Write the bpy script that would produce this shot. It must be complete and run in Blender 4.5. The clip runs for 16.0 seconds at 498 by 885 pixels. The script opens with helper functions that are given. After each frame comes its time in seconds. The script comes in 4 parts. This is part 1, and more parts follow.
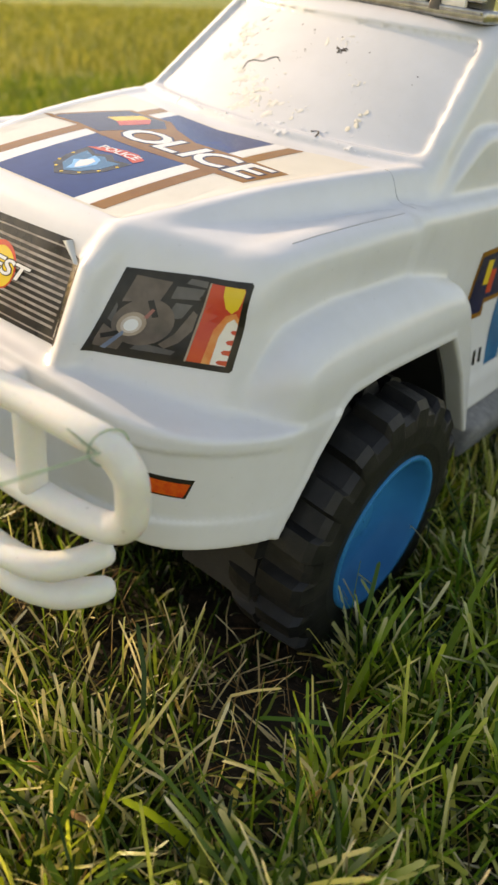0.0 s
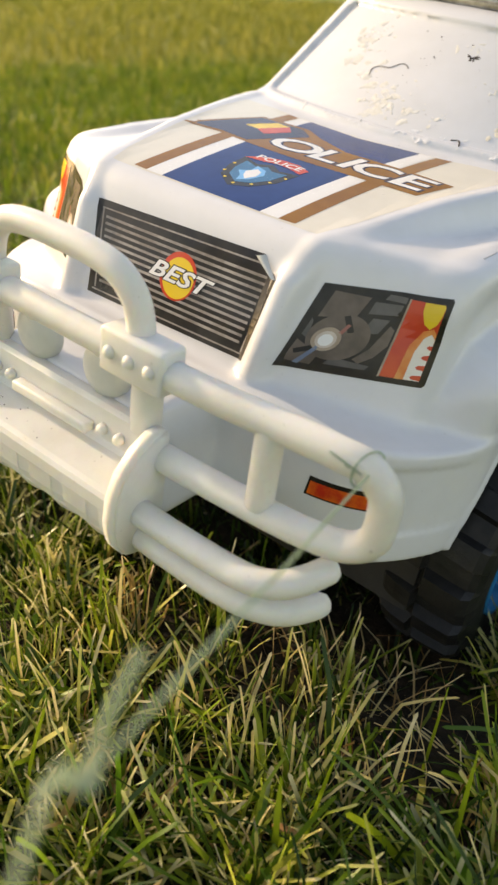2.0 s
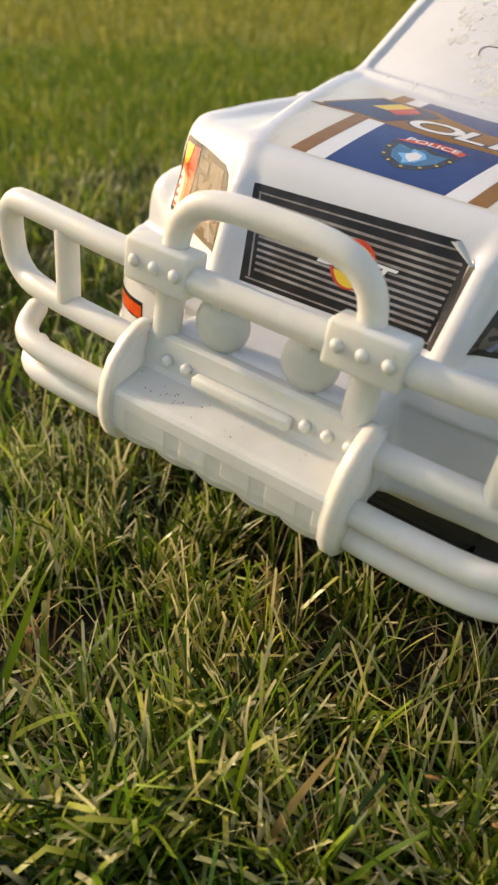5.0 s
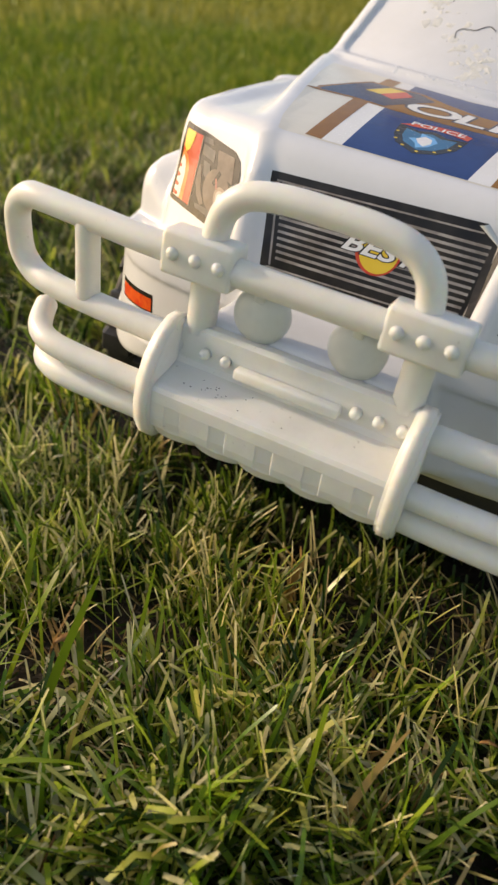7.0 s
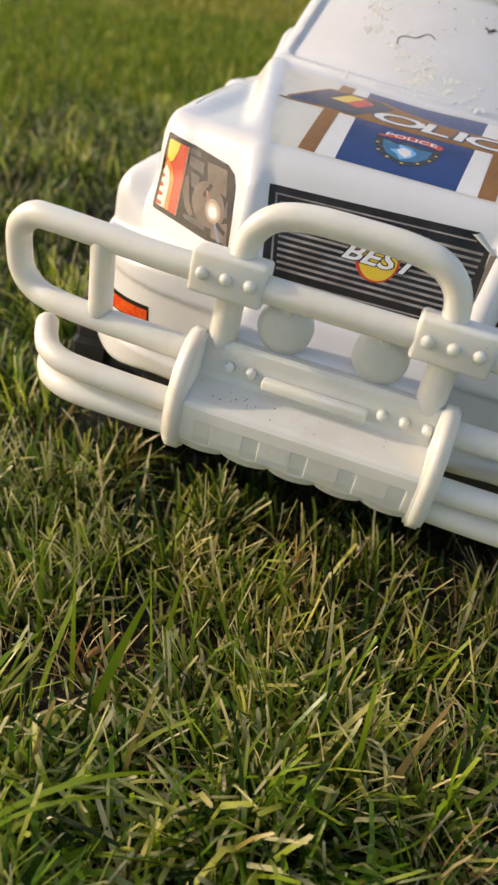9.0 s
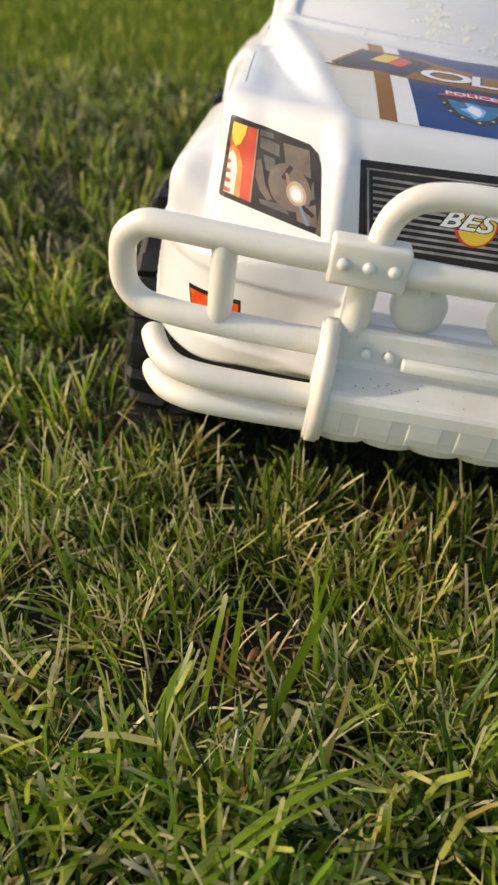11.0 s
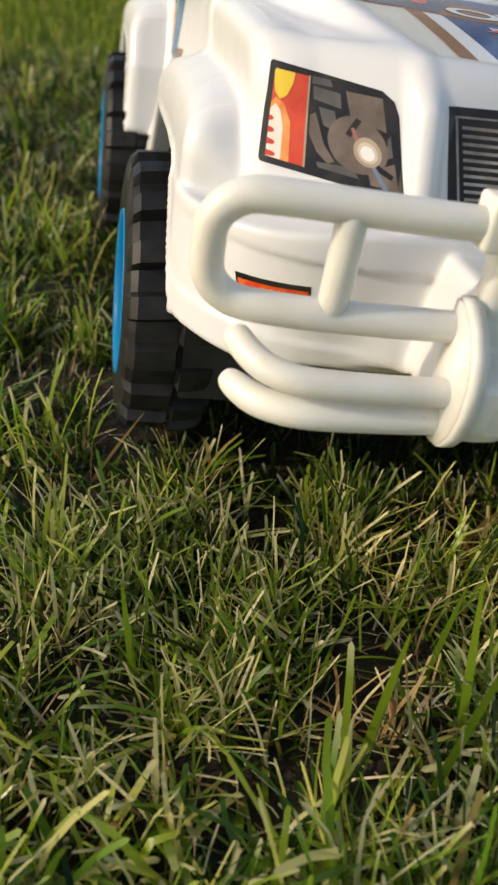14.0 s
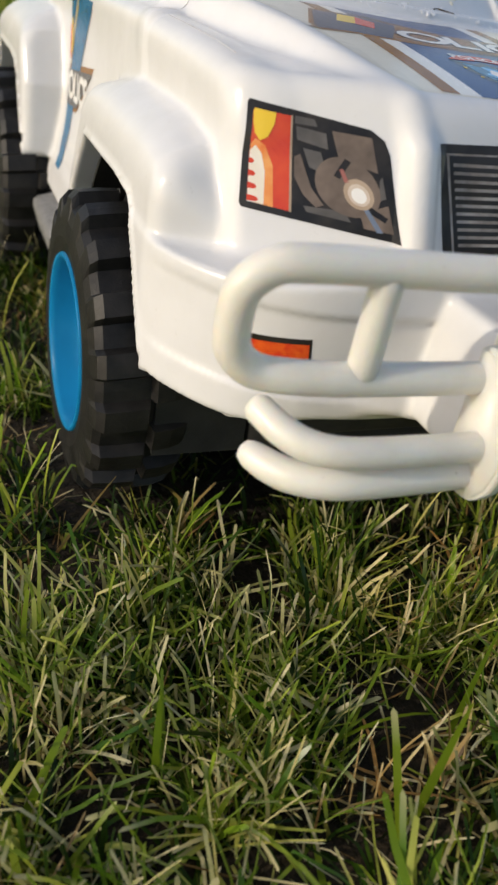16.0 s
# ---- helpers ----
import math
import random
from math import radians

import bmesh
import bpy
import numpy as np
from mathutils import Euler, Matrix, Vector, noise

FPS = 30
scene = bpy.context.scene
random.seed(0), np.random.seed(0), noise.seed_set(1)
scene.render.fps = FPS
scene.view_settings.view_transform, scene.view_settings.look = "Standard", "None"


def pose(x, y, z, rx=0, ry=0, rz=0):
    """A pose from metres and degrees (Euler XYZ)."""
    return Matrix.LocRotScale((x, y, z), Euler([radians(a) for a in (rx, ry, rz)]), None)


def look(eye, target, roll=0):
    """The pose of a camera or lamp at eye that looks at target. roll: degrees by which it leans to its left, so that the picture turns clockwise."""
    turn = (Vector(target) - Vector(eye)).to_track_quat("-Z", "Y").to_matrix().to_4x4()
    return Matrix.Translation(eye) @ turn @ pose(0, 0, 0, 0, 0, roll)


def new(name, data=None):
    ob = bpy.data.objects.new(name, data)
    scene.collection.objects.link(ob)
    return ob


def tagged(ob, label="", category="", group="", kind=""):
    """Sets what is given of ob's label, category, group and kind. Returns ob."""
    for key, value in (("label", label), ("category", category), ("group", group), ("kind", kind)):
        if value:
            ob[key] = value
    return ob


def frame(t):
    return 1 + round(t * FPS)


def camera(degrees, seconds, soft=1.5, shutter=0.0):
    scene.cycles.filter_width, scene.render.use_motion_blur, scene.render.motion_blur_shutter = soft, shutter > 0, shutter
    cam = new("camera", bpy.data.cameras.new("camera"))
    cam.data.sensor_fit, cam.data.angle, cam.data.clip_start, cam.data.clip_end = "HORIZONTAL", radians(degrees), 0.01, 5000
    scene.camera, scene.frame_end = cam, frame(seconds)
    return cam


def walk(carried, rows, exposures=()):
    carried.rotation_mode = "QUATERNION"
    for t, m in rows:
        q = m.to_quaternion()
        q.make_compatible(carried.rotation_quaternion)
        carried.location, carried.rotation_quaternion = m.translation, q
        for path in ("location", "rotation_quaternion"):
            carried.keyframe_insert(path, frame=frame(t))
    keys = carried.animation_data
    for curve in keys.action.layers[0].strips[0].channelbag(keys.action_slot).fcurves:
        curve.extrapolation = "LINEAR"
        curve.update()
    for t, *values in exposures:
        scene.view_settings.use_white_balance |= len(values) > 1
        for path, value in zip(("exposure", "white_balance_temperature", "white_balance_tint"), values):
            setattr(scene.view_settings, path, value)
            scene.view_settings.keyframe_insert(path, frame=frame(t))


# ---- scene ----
cam = camera(35.66, 16.0, soft=2.5)
cam.data.dof.use_dof, cam.data.dof.focus_distance, cam.data.dof.aperture_fstop = True, 0.31, 18.0
# The toy leans to its side on the uneven lawn: its own frame, in which x is across, y runs to the tail and z is up
CAR = Vector((-0.091, -0.051, 1.0)).rotation_difference(Vector((0, 0, 1))).to_matrix().to_4x4()
ROWS = [
    (0.0, 0.2594, -0.1928, 0.2702, 58.04, -7.49, 40.07),
    (0.5, 0.2432, -0.2052, 0.2698, 57.84, -7.72, 39.57),
    (1.0, 0.2262, -0.2170, 0.2687, 57.75, -7.95, 39.16),
    (1.5, 0.2107, -0.2291, 0.2685, 57.66, -7.94, 38.79),
    (2.0, 0.1957, -0.2402, 0.2678, 57.49, -8.19, 38.55),
    (2.5, 0.1811, -0.2501, 0.2672, 57.17, -8.26, 38.16),
    (3.0, 0.1666, -0.2580, 0.2641, 57.03, -8.40, 37.60),
    (3.5, 0.1517, -0.2656, 0.2615, 57.02, -8.51, 36.90),
    (4.0, 0.1392, -0.2717, 0.2576, 57.01, -8.63, 36.00),
    (4.5, 0.1280, -0.2777, 0.2547, 56.99, -8.68, 35.23),
    (5.0, 0.1174, -0.2839, 0.2515, 57.09, -9.05, 34.14),
    (7.5, 0.0643, -0.3130, 0.2462, 56.80, -10.34, 24.43),
    (8.0, 0.0527, -0.3205, 0.2478, 57.00, -11.17, 21.98),
    (10.5, -0.0461, -0.3405, 0.2524, 55.84, -8.90, 7.94),
    (11.0, -0.0706, -0.3391, 0.2495, 55.20, -7.95, 5.76),
    (11.5, -0.0850, -0.3313, 0.2408, 55.21, -7.96, 5.25),
    (12.0, -0.0992, -0.3223, 0.2323, 55.87, -8.52, 3.07),
    (12.5, -0.1151, -0.3129, 0.2235, 55.99, -8.86, 1.11),
    (13.0, -0.1313, -0.2975, 0.2120, 56.61, -9.22, -1.87),
    (13.5, -0.1502, -0.2856, 0.2087, 57.13, -8.86, -5.65),
    (14.0, -0.1664, -0.2791, 0.2118, 56.31, -8.90, -9.45),
    (14.5, -0.1764, -0.2641, 0.2115, 56.82, -8.76, -12.65),
    (15.0, -0.1843, -0.2524, 0.2117, 57.23, -9.19, -16.06),
    (15.5, -0.1928, -0.2435, 0.2143, 57.39, -9.38, -18.57),
    (16.0, -0.2054, -0.2368, 0.2158, 57.33, -9.19, -20.67),
]
walk(cam, [(t, CAR @ pose(x, y, z, rx, ry, rz)) for t, x, y, z, rx, ry, rz in ROWS], [(0.0, 1.15, 9800, 18), (2.5, 0.97, 9000, 17), (5.0, 0.71, 8500, 18), (8.0, 0.58, 8050, 18), (11.0, 0.60, 7700, 16), (14.5, 0.35, 7300, 14), (16.0, 0.19, 7050, 14)])

# ---- light ----
SUN_TO = Vector((-0.89, -0.06, 0.43)).normalized()
world = bpy.data.worlds.new("sky")
scene.world = world
world.use_nodes = True
wn = world.node_tree.nodes
sky = wn.new("ShaderNodeTexSky")
sky.sky_type = "NISHITA"
sky.sun_disc = False
sky.dust_density = 1.2
sky.sun_elevation = math.asin(SUN_TO.z)
sky.sun_rotation = math.atan2(SUN_TO.x, SUN_TO.y)
world.node_tree.links.new(sky.outputs[0], wn["Background"].inputs[0])
wn["Background"].inputs[1].default_value = 0.15
sun = new("sun", bpy.data.lights.new("sun", "SUN"))
sun.data.energy, sun.data.angle, sun.data.color = 1.75, radians(1.2), (1.0, 0.93, 0.77)
sun.matrix_world = look(SUN_TO * 10, (0, 0, 0))


# ---- materials ----
def nodes_of(name):
    m = bpy.data.materials.new(name)
    m.use_nodes = True
    return m, m.node_tree.nodes, m.node_tree.links, m.node_tree.nodes["Principled BSDF"]


def noise_tex(n, l, scale, detail=3.0, rough=0.6):
    tex = n.new("ShaderNodeTexNoise")
    tex.inputs["Scale"].default_value, tex.inputs["Detail"].default_value = scale, detail
    tex.inputs["Roughness"].default_value = rough
    tc = n.new("ShaderNodeTexCoord")
    l.new(tc.outputs["Object"], tex.inputs["Vector"])
    return tex


def ramp_of(n, stops):
    r = n.new("ShaderNodeValToRGB")
    while len(r.color_ramp.elements) < len(stops):
        r.color_ramp.elements.new(0.5)
    for e, (p, c) in zip(r.color_ramp.elements, stops):
        e.position, e.color = p, (*c, 1)
    return r


def surface(name, a, b, rough=0.4, scale=60.0, bump=0.05, bump_scale=900.0, metal=0.0, sub=0.0, spec=0.5, low=0.35, high=0.65, grime=0.0):
    """Two tones mixed by a broad noise, with a fine relief and uneven gloss."""
    m, n, l, p = nodes_of(name)
    big = noise_tex(n, l, scale)
    r = ramp_of(n, [(low, a), (high, b)])
    l.new(big.outputs[0], r.inputs[0])
    l.new(r.outputs[0], p.inputs["Base Color"])
    if grime:
        spots, smears = noise_tex(n, l, 420.0, 2.0), noise_tex(n, l, 28.0, 6.0, 0.75)
        where = ramp_of(n, [(0.0, (1.0, 1.0, 1.0)), (0.70, (1.0, 1.0, 1.0)), (0.77, (0.45, 0.42, 0.36))])
        film = ramp_of(n, [(0.46, (1.0, 1.0, 1.0)), (0.72, (0.80, 0.78, 0.72))])
        l.new(spots.outputs[0], where.inputs[0])
        l.new(smears.outputs[0], film.inputs[0])
        last = r.outputs[0]
        for layer in (where, film):
            mul = n.new("ShaderNodeMix")
            mul.data_type, mul.blend_type = "RGBA", "MULTIPLY"
            mul.inputs["Factor"].default_value = grime
            l.new(last, mul.inputs["A"])
            l.new(layer.outputs[0], mul.inputs["B"])
            last = mul.outputs["Result"]
        l.new(last, p.inputs["Base Color"])
    fine = noise_tex(n, l, bump_scale, 4.0)
    bp = n.new("ShaderNodeBump")
    bp.inputs["Strength"].default_value, bp.inputs["Distance"].default_value = bump, 0.0006
    l.new(fine.outputs[0], bp.inputs["Height"])
    l.new(bp.outputs[0], p.inputs["Normal"])
    mr = n.new("ShaderNodeMapRange")
    mr.inputs["To Min"].default_value, mr.inputs["To Max"].default_value = rough * 0.8, min(1.0, rough * 1.25)
    l.new(fine.outputs[0], mr.inputs["Value"])
    l.new(mr.outputs[0], p.inputs["Roughness"])
    p.inputs["Metallic"].default_value = metal
    p.inputs["Specular IOR Level"].default_value = spec
    if sub:
        p.inputs["Subsurface Weight"].default_value = sub
        p.inputs["Subsurface Scale"].default_value = 0.007
        p.inputs["Subsurface Radius"].default_value = (1.0, 0.75, 0.45)
    return m


WHITE = surface("white_plastic", (0.705, 0.71, 0.71), (0.745, 0.75, 0.755), 0.22, 30, 0.02, 300, grime=0.14)
IVORY = surface("ivory_plastic", (0.745, 0.73, 0.665), (0.795, 0.78, 0.72), 0.36, 40, 0.06, 500, sub=0.5, grime=0.4)
SPOT = surface("milky_plastic", (0.55, 0.57, 0.53), (0.62, 0.64, 0.60), 0.35, 60, 0.05)
SCREEN = surface("white_screen_plastic", (0.74, 0.75, 0.76), (0.78, 0.78, 0.785), 0.28, 40, 0.04)
RUBBER = surface("black_rubber", (0.007, 0.007, 0.007), (0.019, 0.018, 0.0165), 0.48, 90, 0.3, 700, spec=0.32)
BLACK = surface("black_plastic", (0.010, 0.010, 0.010), (0.02, 0.02, 0.02), 0.6, 60, 0.1)
GREY = surface("grey_textured_plastic", (0.15, 0.15, 0.15), (0.22, 0.22, 0.215), 0.7, 200, 0.6, 1500)
BLUE_RIM = surface("bright_blue_plastic", (0.0, 0.17, 0.37), (0.0, 0.19, 0.41), 0.3, 50, 0.04, spec=0.08)
CHROME = surface("dull_chrome", (0.28, 0.265, 0.24), (0.52, 0.50, 0.46), 0.3, 120, 0.1, metal=1.0)
P_CREAM = surface("cream_print", (0.71, 0.67, 0.56), (0.75, 0.71, 0.60), 0.22, 60, 0.03)
P_WHITE = surface("white_print", (0.80, 0.79, 0.75), (0.83, 0.82, 0.79), 0.25, 60, 0.03)
P_NAVY = surface("navy_print", (0.005, 0.034, 0.15), (0.008, 0.044, 0.185), 0.18, 60, 0.05, spec=0.2)
P_DARK = surface("dark_navy_print", (0.012, 0.014, 0.05), (0.022, 0.024, 0.075), 0.2, 60, 0.05, spec=0.3)
P_TEAL = surface("teal_print", (0.01, 0.12, 0.26), (0.015, 0.16, 0.32), 0.25, 60, 0.03)
P_BROWN = surface("brown_print", (0.26, 0.105, 0.010), (0.31, 0.135, 0.016), 0.22, 60, 0.03, spec=0.2)
P_BLACK = surface("black_print", (0.012, 0.011, 0.010), (0.03, 0.026, 0.022), 0.2, 80, 0.5, 90, spec=0.32)
P_TAUPE = surface("taupe_print", (0.10, 0.078, 0.062), (0.19, 0.145, 0.115), 0.2, 70, 0.5, 90, spec=0.32)
P_GREYP = surface("grey_print", (0.075, 0.07, 0.065), (0.13, 0.12, 0.11), 0.2, 70, 0.5, 90, spec=0.32)
P_SLAT = surface("slat_print", (0.22, 0.19, 0.165), (0.44, 0.40, 0.36), 0.3, 90, 0.03, spec=0.25)
P_RED = surface("red_print", (0.60, 0.045, 0.02), (0.70, 0.085, 0.025), 0.22, 60, 0.03, spec=0.45)
P_ORANGE = surface("orange_print", (0.62, 0.030, 0.012), (0.80, 0.15, 0.02), 0.3, 170, 0.03, spec=0.3)
P_YELLOW = surface("yellow_print", (0.80, 0.53, 0.03), (0.84, 0.58, 0.05), 0.22, 60, 0.03, spec=0.45)
P_LIGHT = surface("pale_lamp_print", (0.80, 0.72, 0.60), (0.85, 0.80, 0.72), 0.25, 60, 0.03)
P_GLINT = surface("blue_grey_print", (0.12, 0.16, 0.24), (0.20, 0.25, 0.33), 0.25, 60, 0.03)
P_TAN = surface("tan_print", (0.34, 0.25, 0.18), (0.46, 0.36, 0.27), 0.25, 60, 0.03, spec=0.1)
P_PEACH = surface("orange_flame_print", (0.78, 0.20, 0.05), (0.84, 0.38, 0.12), 0.22, 120, 0.03, spec=0.3)
P_BEIGE = surface("lamp_glow_print", (0.55, 0.46, 0.38), (0.66, 0.57, 0.48), 0.25, 120, 0.03, spec=0.2)
P_ROSE = surface("dull_red_print", (0.30, 0.10, 0.08), (0.40, 0.15, 0.12), 0.25, 60, 0.03)
P_SKY = surface("light_blue_print", (0.10, 0.40, 0.75), (0.16, 0.48, 0.80), 0.25, 60, 0.03)
CRUST = surface("cream_crust", (0.71, 0.69, 0.61), (0.80, 0.785, 0.74), 0.8, 400, 0.5)
KNOT_GREEN = surface("green_knot_tone", (0.20, 0.27, 0.20), (0.36, 0.42, 0.34), 0.7, 300, 0.2)
SEAM = surface("seam_shadow", (0.46, 0.46, 0.47), (0.54, 0.54, 0.55), 0.6, 80, 0.1)
DIRT = surface("dark_dirt", (0.02, 0.015, 0.01), (0.09, 0.07, 0.05), 0.9, 300, 0.4)
LEAF = surface("dry_leaf", (0.30, 0.13, 0.035), (0.46, 0.25, 0.09), 0.7, 300, 0.4)


def grass_material(name, stops, see_through=0.35, rough=0.34, spec=0.25):
    m, n, l, p = nodes_of(name)
    geo = n.new("ShaderNodeNewGeometry")
    r = ramp_of(n, stops)
    l.new(geo.outputs["Random Per Island"], r.inputs[0])
    big = noise_tex(n, l, 9.0, 2.0)
    tint = ramp_of(n, [(0.35, (0.75, 0.80, 0.75)), (0.65, (1.15, 1.05, 0.85))])
    l.new(big.outputs[0], tint.inputs[0])
    mul = n.new("ShaderNodeMix")
    mul.data_type, mul.blend_type = "RGBA", "MULTIPLY"
    mul.inputs["Factor"].default_value = 1.0
    l.new(r.outputs[0], mul.inputs["A"])
    l.new(tint.outputs[0], mul.inputs["B"])
    # where the mower cut them the ends have dried to straw
    dry = n.new("ShaderNodeMix")
    dry.data_type = "RGBA"
    dry.inputs["B"].default_value = (0.80, 0.70, 0.42, 1)
    cut = n.new("ShaderNodeAttribute")
    cut.attribute_name = "cut_end"
    l.new(cut.outputs["Fac"], dry.inputs["Factor"])
    l.new(mul.outputs["Result"], dry.inputs["A"])
    l.new(dry.outputs["Result"], p.inputs["Base Color"])
    p.inputs["Roughness"].default_value = rough
    p.inputs["Specular IOR Level"].default_value = spec
    tr = n.new("ShaderNodeBsdfTranslucent")
    l.new(dry.outputs["Result"], tr.inputs[0])
    mix = n.new("ShaderNodeMixShader")
    mix.inputs[0].default_value = see_through
    l.new(p.outputs[0], mix.inputs[1])
    l.new(tr.outputs[0], mix.inputs[2])
    l.new(mix.outputs[0], n["Material Output"].inputs[0])
    return m


# One lawn in two tones: shade coloured into low blades, sunlight into upper ones
GRASS = grass_material("shade_toned_blades", [(0.0, (0.010, 0.026, 0.004)), (0.48, (0.028, 0.070, 0.009)), (0.76, (0.085, 0.16, 0.017)),
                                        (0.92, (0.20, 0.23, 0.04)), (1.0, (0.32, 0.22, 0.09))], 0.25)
UPPER = grass_material("sun_toned_blades", [(0.0, (0.08, 0.20, 0.018)), (0.26, (0.23, 0.41, 0.03)), (0.58, (0.48, 0.58, 0.07)),
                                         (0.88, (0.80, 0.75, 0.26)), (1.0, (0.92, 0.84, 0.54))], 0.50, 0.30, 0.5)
FAR_GRASS = grass_material("far_grass_blades", [(0.0, (0.08, 0.155, 0.014)), (0.5, (0.18, 0.28, 0.026)), (0.8, (0.32, 0.37, 0.045)), (1.0, (0.50, 0.46, 0.13))], 0.35, 0.5)
YELLOW_GRASS = grass_material("yellow_grass_blades", [(0.0, (0.17, 0.20, 0.03)), (0.5, (0.31, 0.31, 0.06)), (1.0, (0.46, 0.42, 0.12))], 0.35, 0.7)
TWINE = grass_material("clear_green_twine", [(0.0, (0.50, 0.62, 0.54)), (1.0, (0.58, 0.70, 0.62))], 0.6, 0.2, 0.6)


def lawn_material():
    """Soil and thatch near by; the blades of the far lawn run together into mown grass."""
    m, n, l, p = nodes_of("lawn_ground")
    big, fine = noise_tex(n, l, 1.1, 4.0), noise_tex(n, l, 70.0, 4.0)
    # Near-black soil tones put the shade of the grass gaps into the colour
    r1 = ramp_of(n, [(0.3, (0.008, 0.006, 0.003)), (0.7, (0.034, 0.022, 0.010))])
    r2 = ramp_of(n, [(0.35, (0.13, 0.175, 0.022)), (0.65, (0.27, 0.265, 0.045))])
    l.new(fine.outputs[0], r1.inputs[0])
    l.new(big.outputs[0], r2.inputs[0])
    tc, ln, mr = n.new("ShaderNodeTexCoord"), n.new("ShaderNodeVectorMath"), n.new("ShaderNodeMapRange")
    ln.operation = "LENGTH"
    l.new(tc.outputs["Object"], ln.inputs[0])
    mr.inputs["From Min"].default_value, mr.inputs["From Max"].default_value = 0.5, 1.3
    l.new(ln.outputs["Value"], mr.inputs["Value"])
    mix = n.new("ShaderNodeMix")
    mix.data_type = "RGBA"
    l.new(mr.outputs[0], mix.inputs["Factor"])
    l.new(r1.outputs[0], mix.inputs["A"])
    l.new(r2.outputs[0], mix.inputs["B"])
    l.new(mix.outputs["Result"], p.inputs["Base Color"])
    p.inputs["Roughness"].default_value = 0.95
    bp = n.new("ShaderNodeBump")
    bp.inputs["Strength"].default_value, bp.inputs["Distance"].default_value = 0.8, 0.01
    l.new(fine.outputs[0], bp.inputs["Height"])
    l.new(bp.outputs[0], p.inputs["Normal"])
    return m


LAWN = lawn_material()


# ---- building helpers ----
def part(name, data, material, parent=None, label="", smooth=True):
    """Link a bmesh or a mesh as one object under a thing or a part."""
    if isinstance(data, bmesh.types.BMesh):
        me = bpy.data.meshes.new(name)
        bmesh.ops.recalc_face_normals(data, faces=data.faces)
        data.to_mesh(me)
        data.free()
    else:
        me = data
    me.materials.clear()
    me.materials.append(material)
    me.polygons.foreach_set("use_smooth", [smooth] * len(me.polygons))
    ob = new(name, me)
    ob.parent = parent
    if label:
        tagged(ob, label)
    return ob


def mesh_of(name, verts, faces):
    me = bpy.data.meshes.new(name)
    me.from_pydata([tuple(v) for v in verts], [], [tuple(f) for f in faces])
    me.update()
    return me


def mm(*v):
    return Vector(v) * 0.001


def tube_into(bm, points, r, sides=16, steps=6, cap=0.55, flat=1.0, taper=0.0):
    """A round bar through points (mm), bent smoothly, with rounded ends."""
    pts = [Vector(p) for p in points]
    line = []
    for i in range(len(pts) - 1):
        p0, p1, p2, p3 = pts[max(i - 1, 0)], pts[i], pts[i + 1], pts[min(i + 2, len(pts) - 1)]
        for k in range(steps):
            u = k / steps
            line.append(0.5 * ((2 * p1) + (p2 - p0) * u + (2 * p0 - 5 * p1 + 4 * p2 - p3) * u * u + (3 * p1 - p0 - 3 * p2 + p3) * u ** 3))
    line.append(pts[-1])
    d0, d1 = (line[1] - line[0]).normalized(), (line[-1] - line[-2]).normalized()
    rings = [(line[0] - d0 * r * cap, 0.35, d0), (line[0] - d0 * r * cap * 0.7, 0.75, d0)]
    for i, p in enumerate(line):
        d = (line[min(i + 1, len(line) - 1)] - line[max(i - 1, 0)]).normalized()
        late = max(0.0, i / (len(line) - 1) - 0.72) / 0.28
        rings.append((p, 1.0 - taper * late * late, d))
    rings += [(line[-1] + d1 * r * cap * 0.7, 0.75 * (1 - taper), d1), (line[-1] + d1 * r * cap, 0.35 * (1 - taper), d1)]
    side = d0.orthogonal().normalized()
    if abs(d0.z) < 0.9:
        side = Vector((0, 0, 1)).cross(d0).normalized()
    made = []
    for p, s, d in rings:
        side = (side - d * side.dot(d)).normalized()
        up = d.cross(side)
        made.append([bm.verts.new((p + (side * math.cos(a) * flat + up * math.sin(a)) * r * s) * 0.001)
                     for a in (2 * math.pi * k / sides for k in range(sides))])
    for a, b in zip(made, made[1:]):
        for k in range(sides):
            bm.faces.new((a[k], a[(k + 1) % sides], b[(k + 1) % sides], b[k]))
    bm.faces.new(made[0])
    bm.faces.new(made[-1])


def tube(points, r, **kw):
    bm = bmesh.new()
    tube_into(bm, points, r, **kw)
    return bm


def rbox(centre, size, r=1.0, seg=2, turn=(0, 0, 0)):
    """A box with rounded edges, in mm."""
    bm = bmesh.new()
    bmesh.ops.create_cube(bm, size=1.0)
    bmesh.ops.scale(bm, vec=Vector(size) * 0.001, verts=bm.verts)
    bmesh.ops.bevel(bm, geom=bm.edges[:], offset=r * 0.001, segments=seg, affect="EDGES", profile=0.5)
    bmesh.ops.transform(bm, matrix=Matrix.Translation(mm(*centre)) @ Euler([radians(a) for a in turn]).to_matrix().to_4x4(), verts=bm.verts)
    return bm


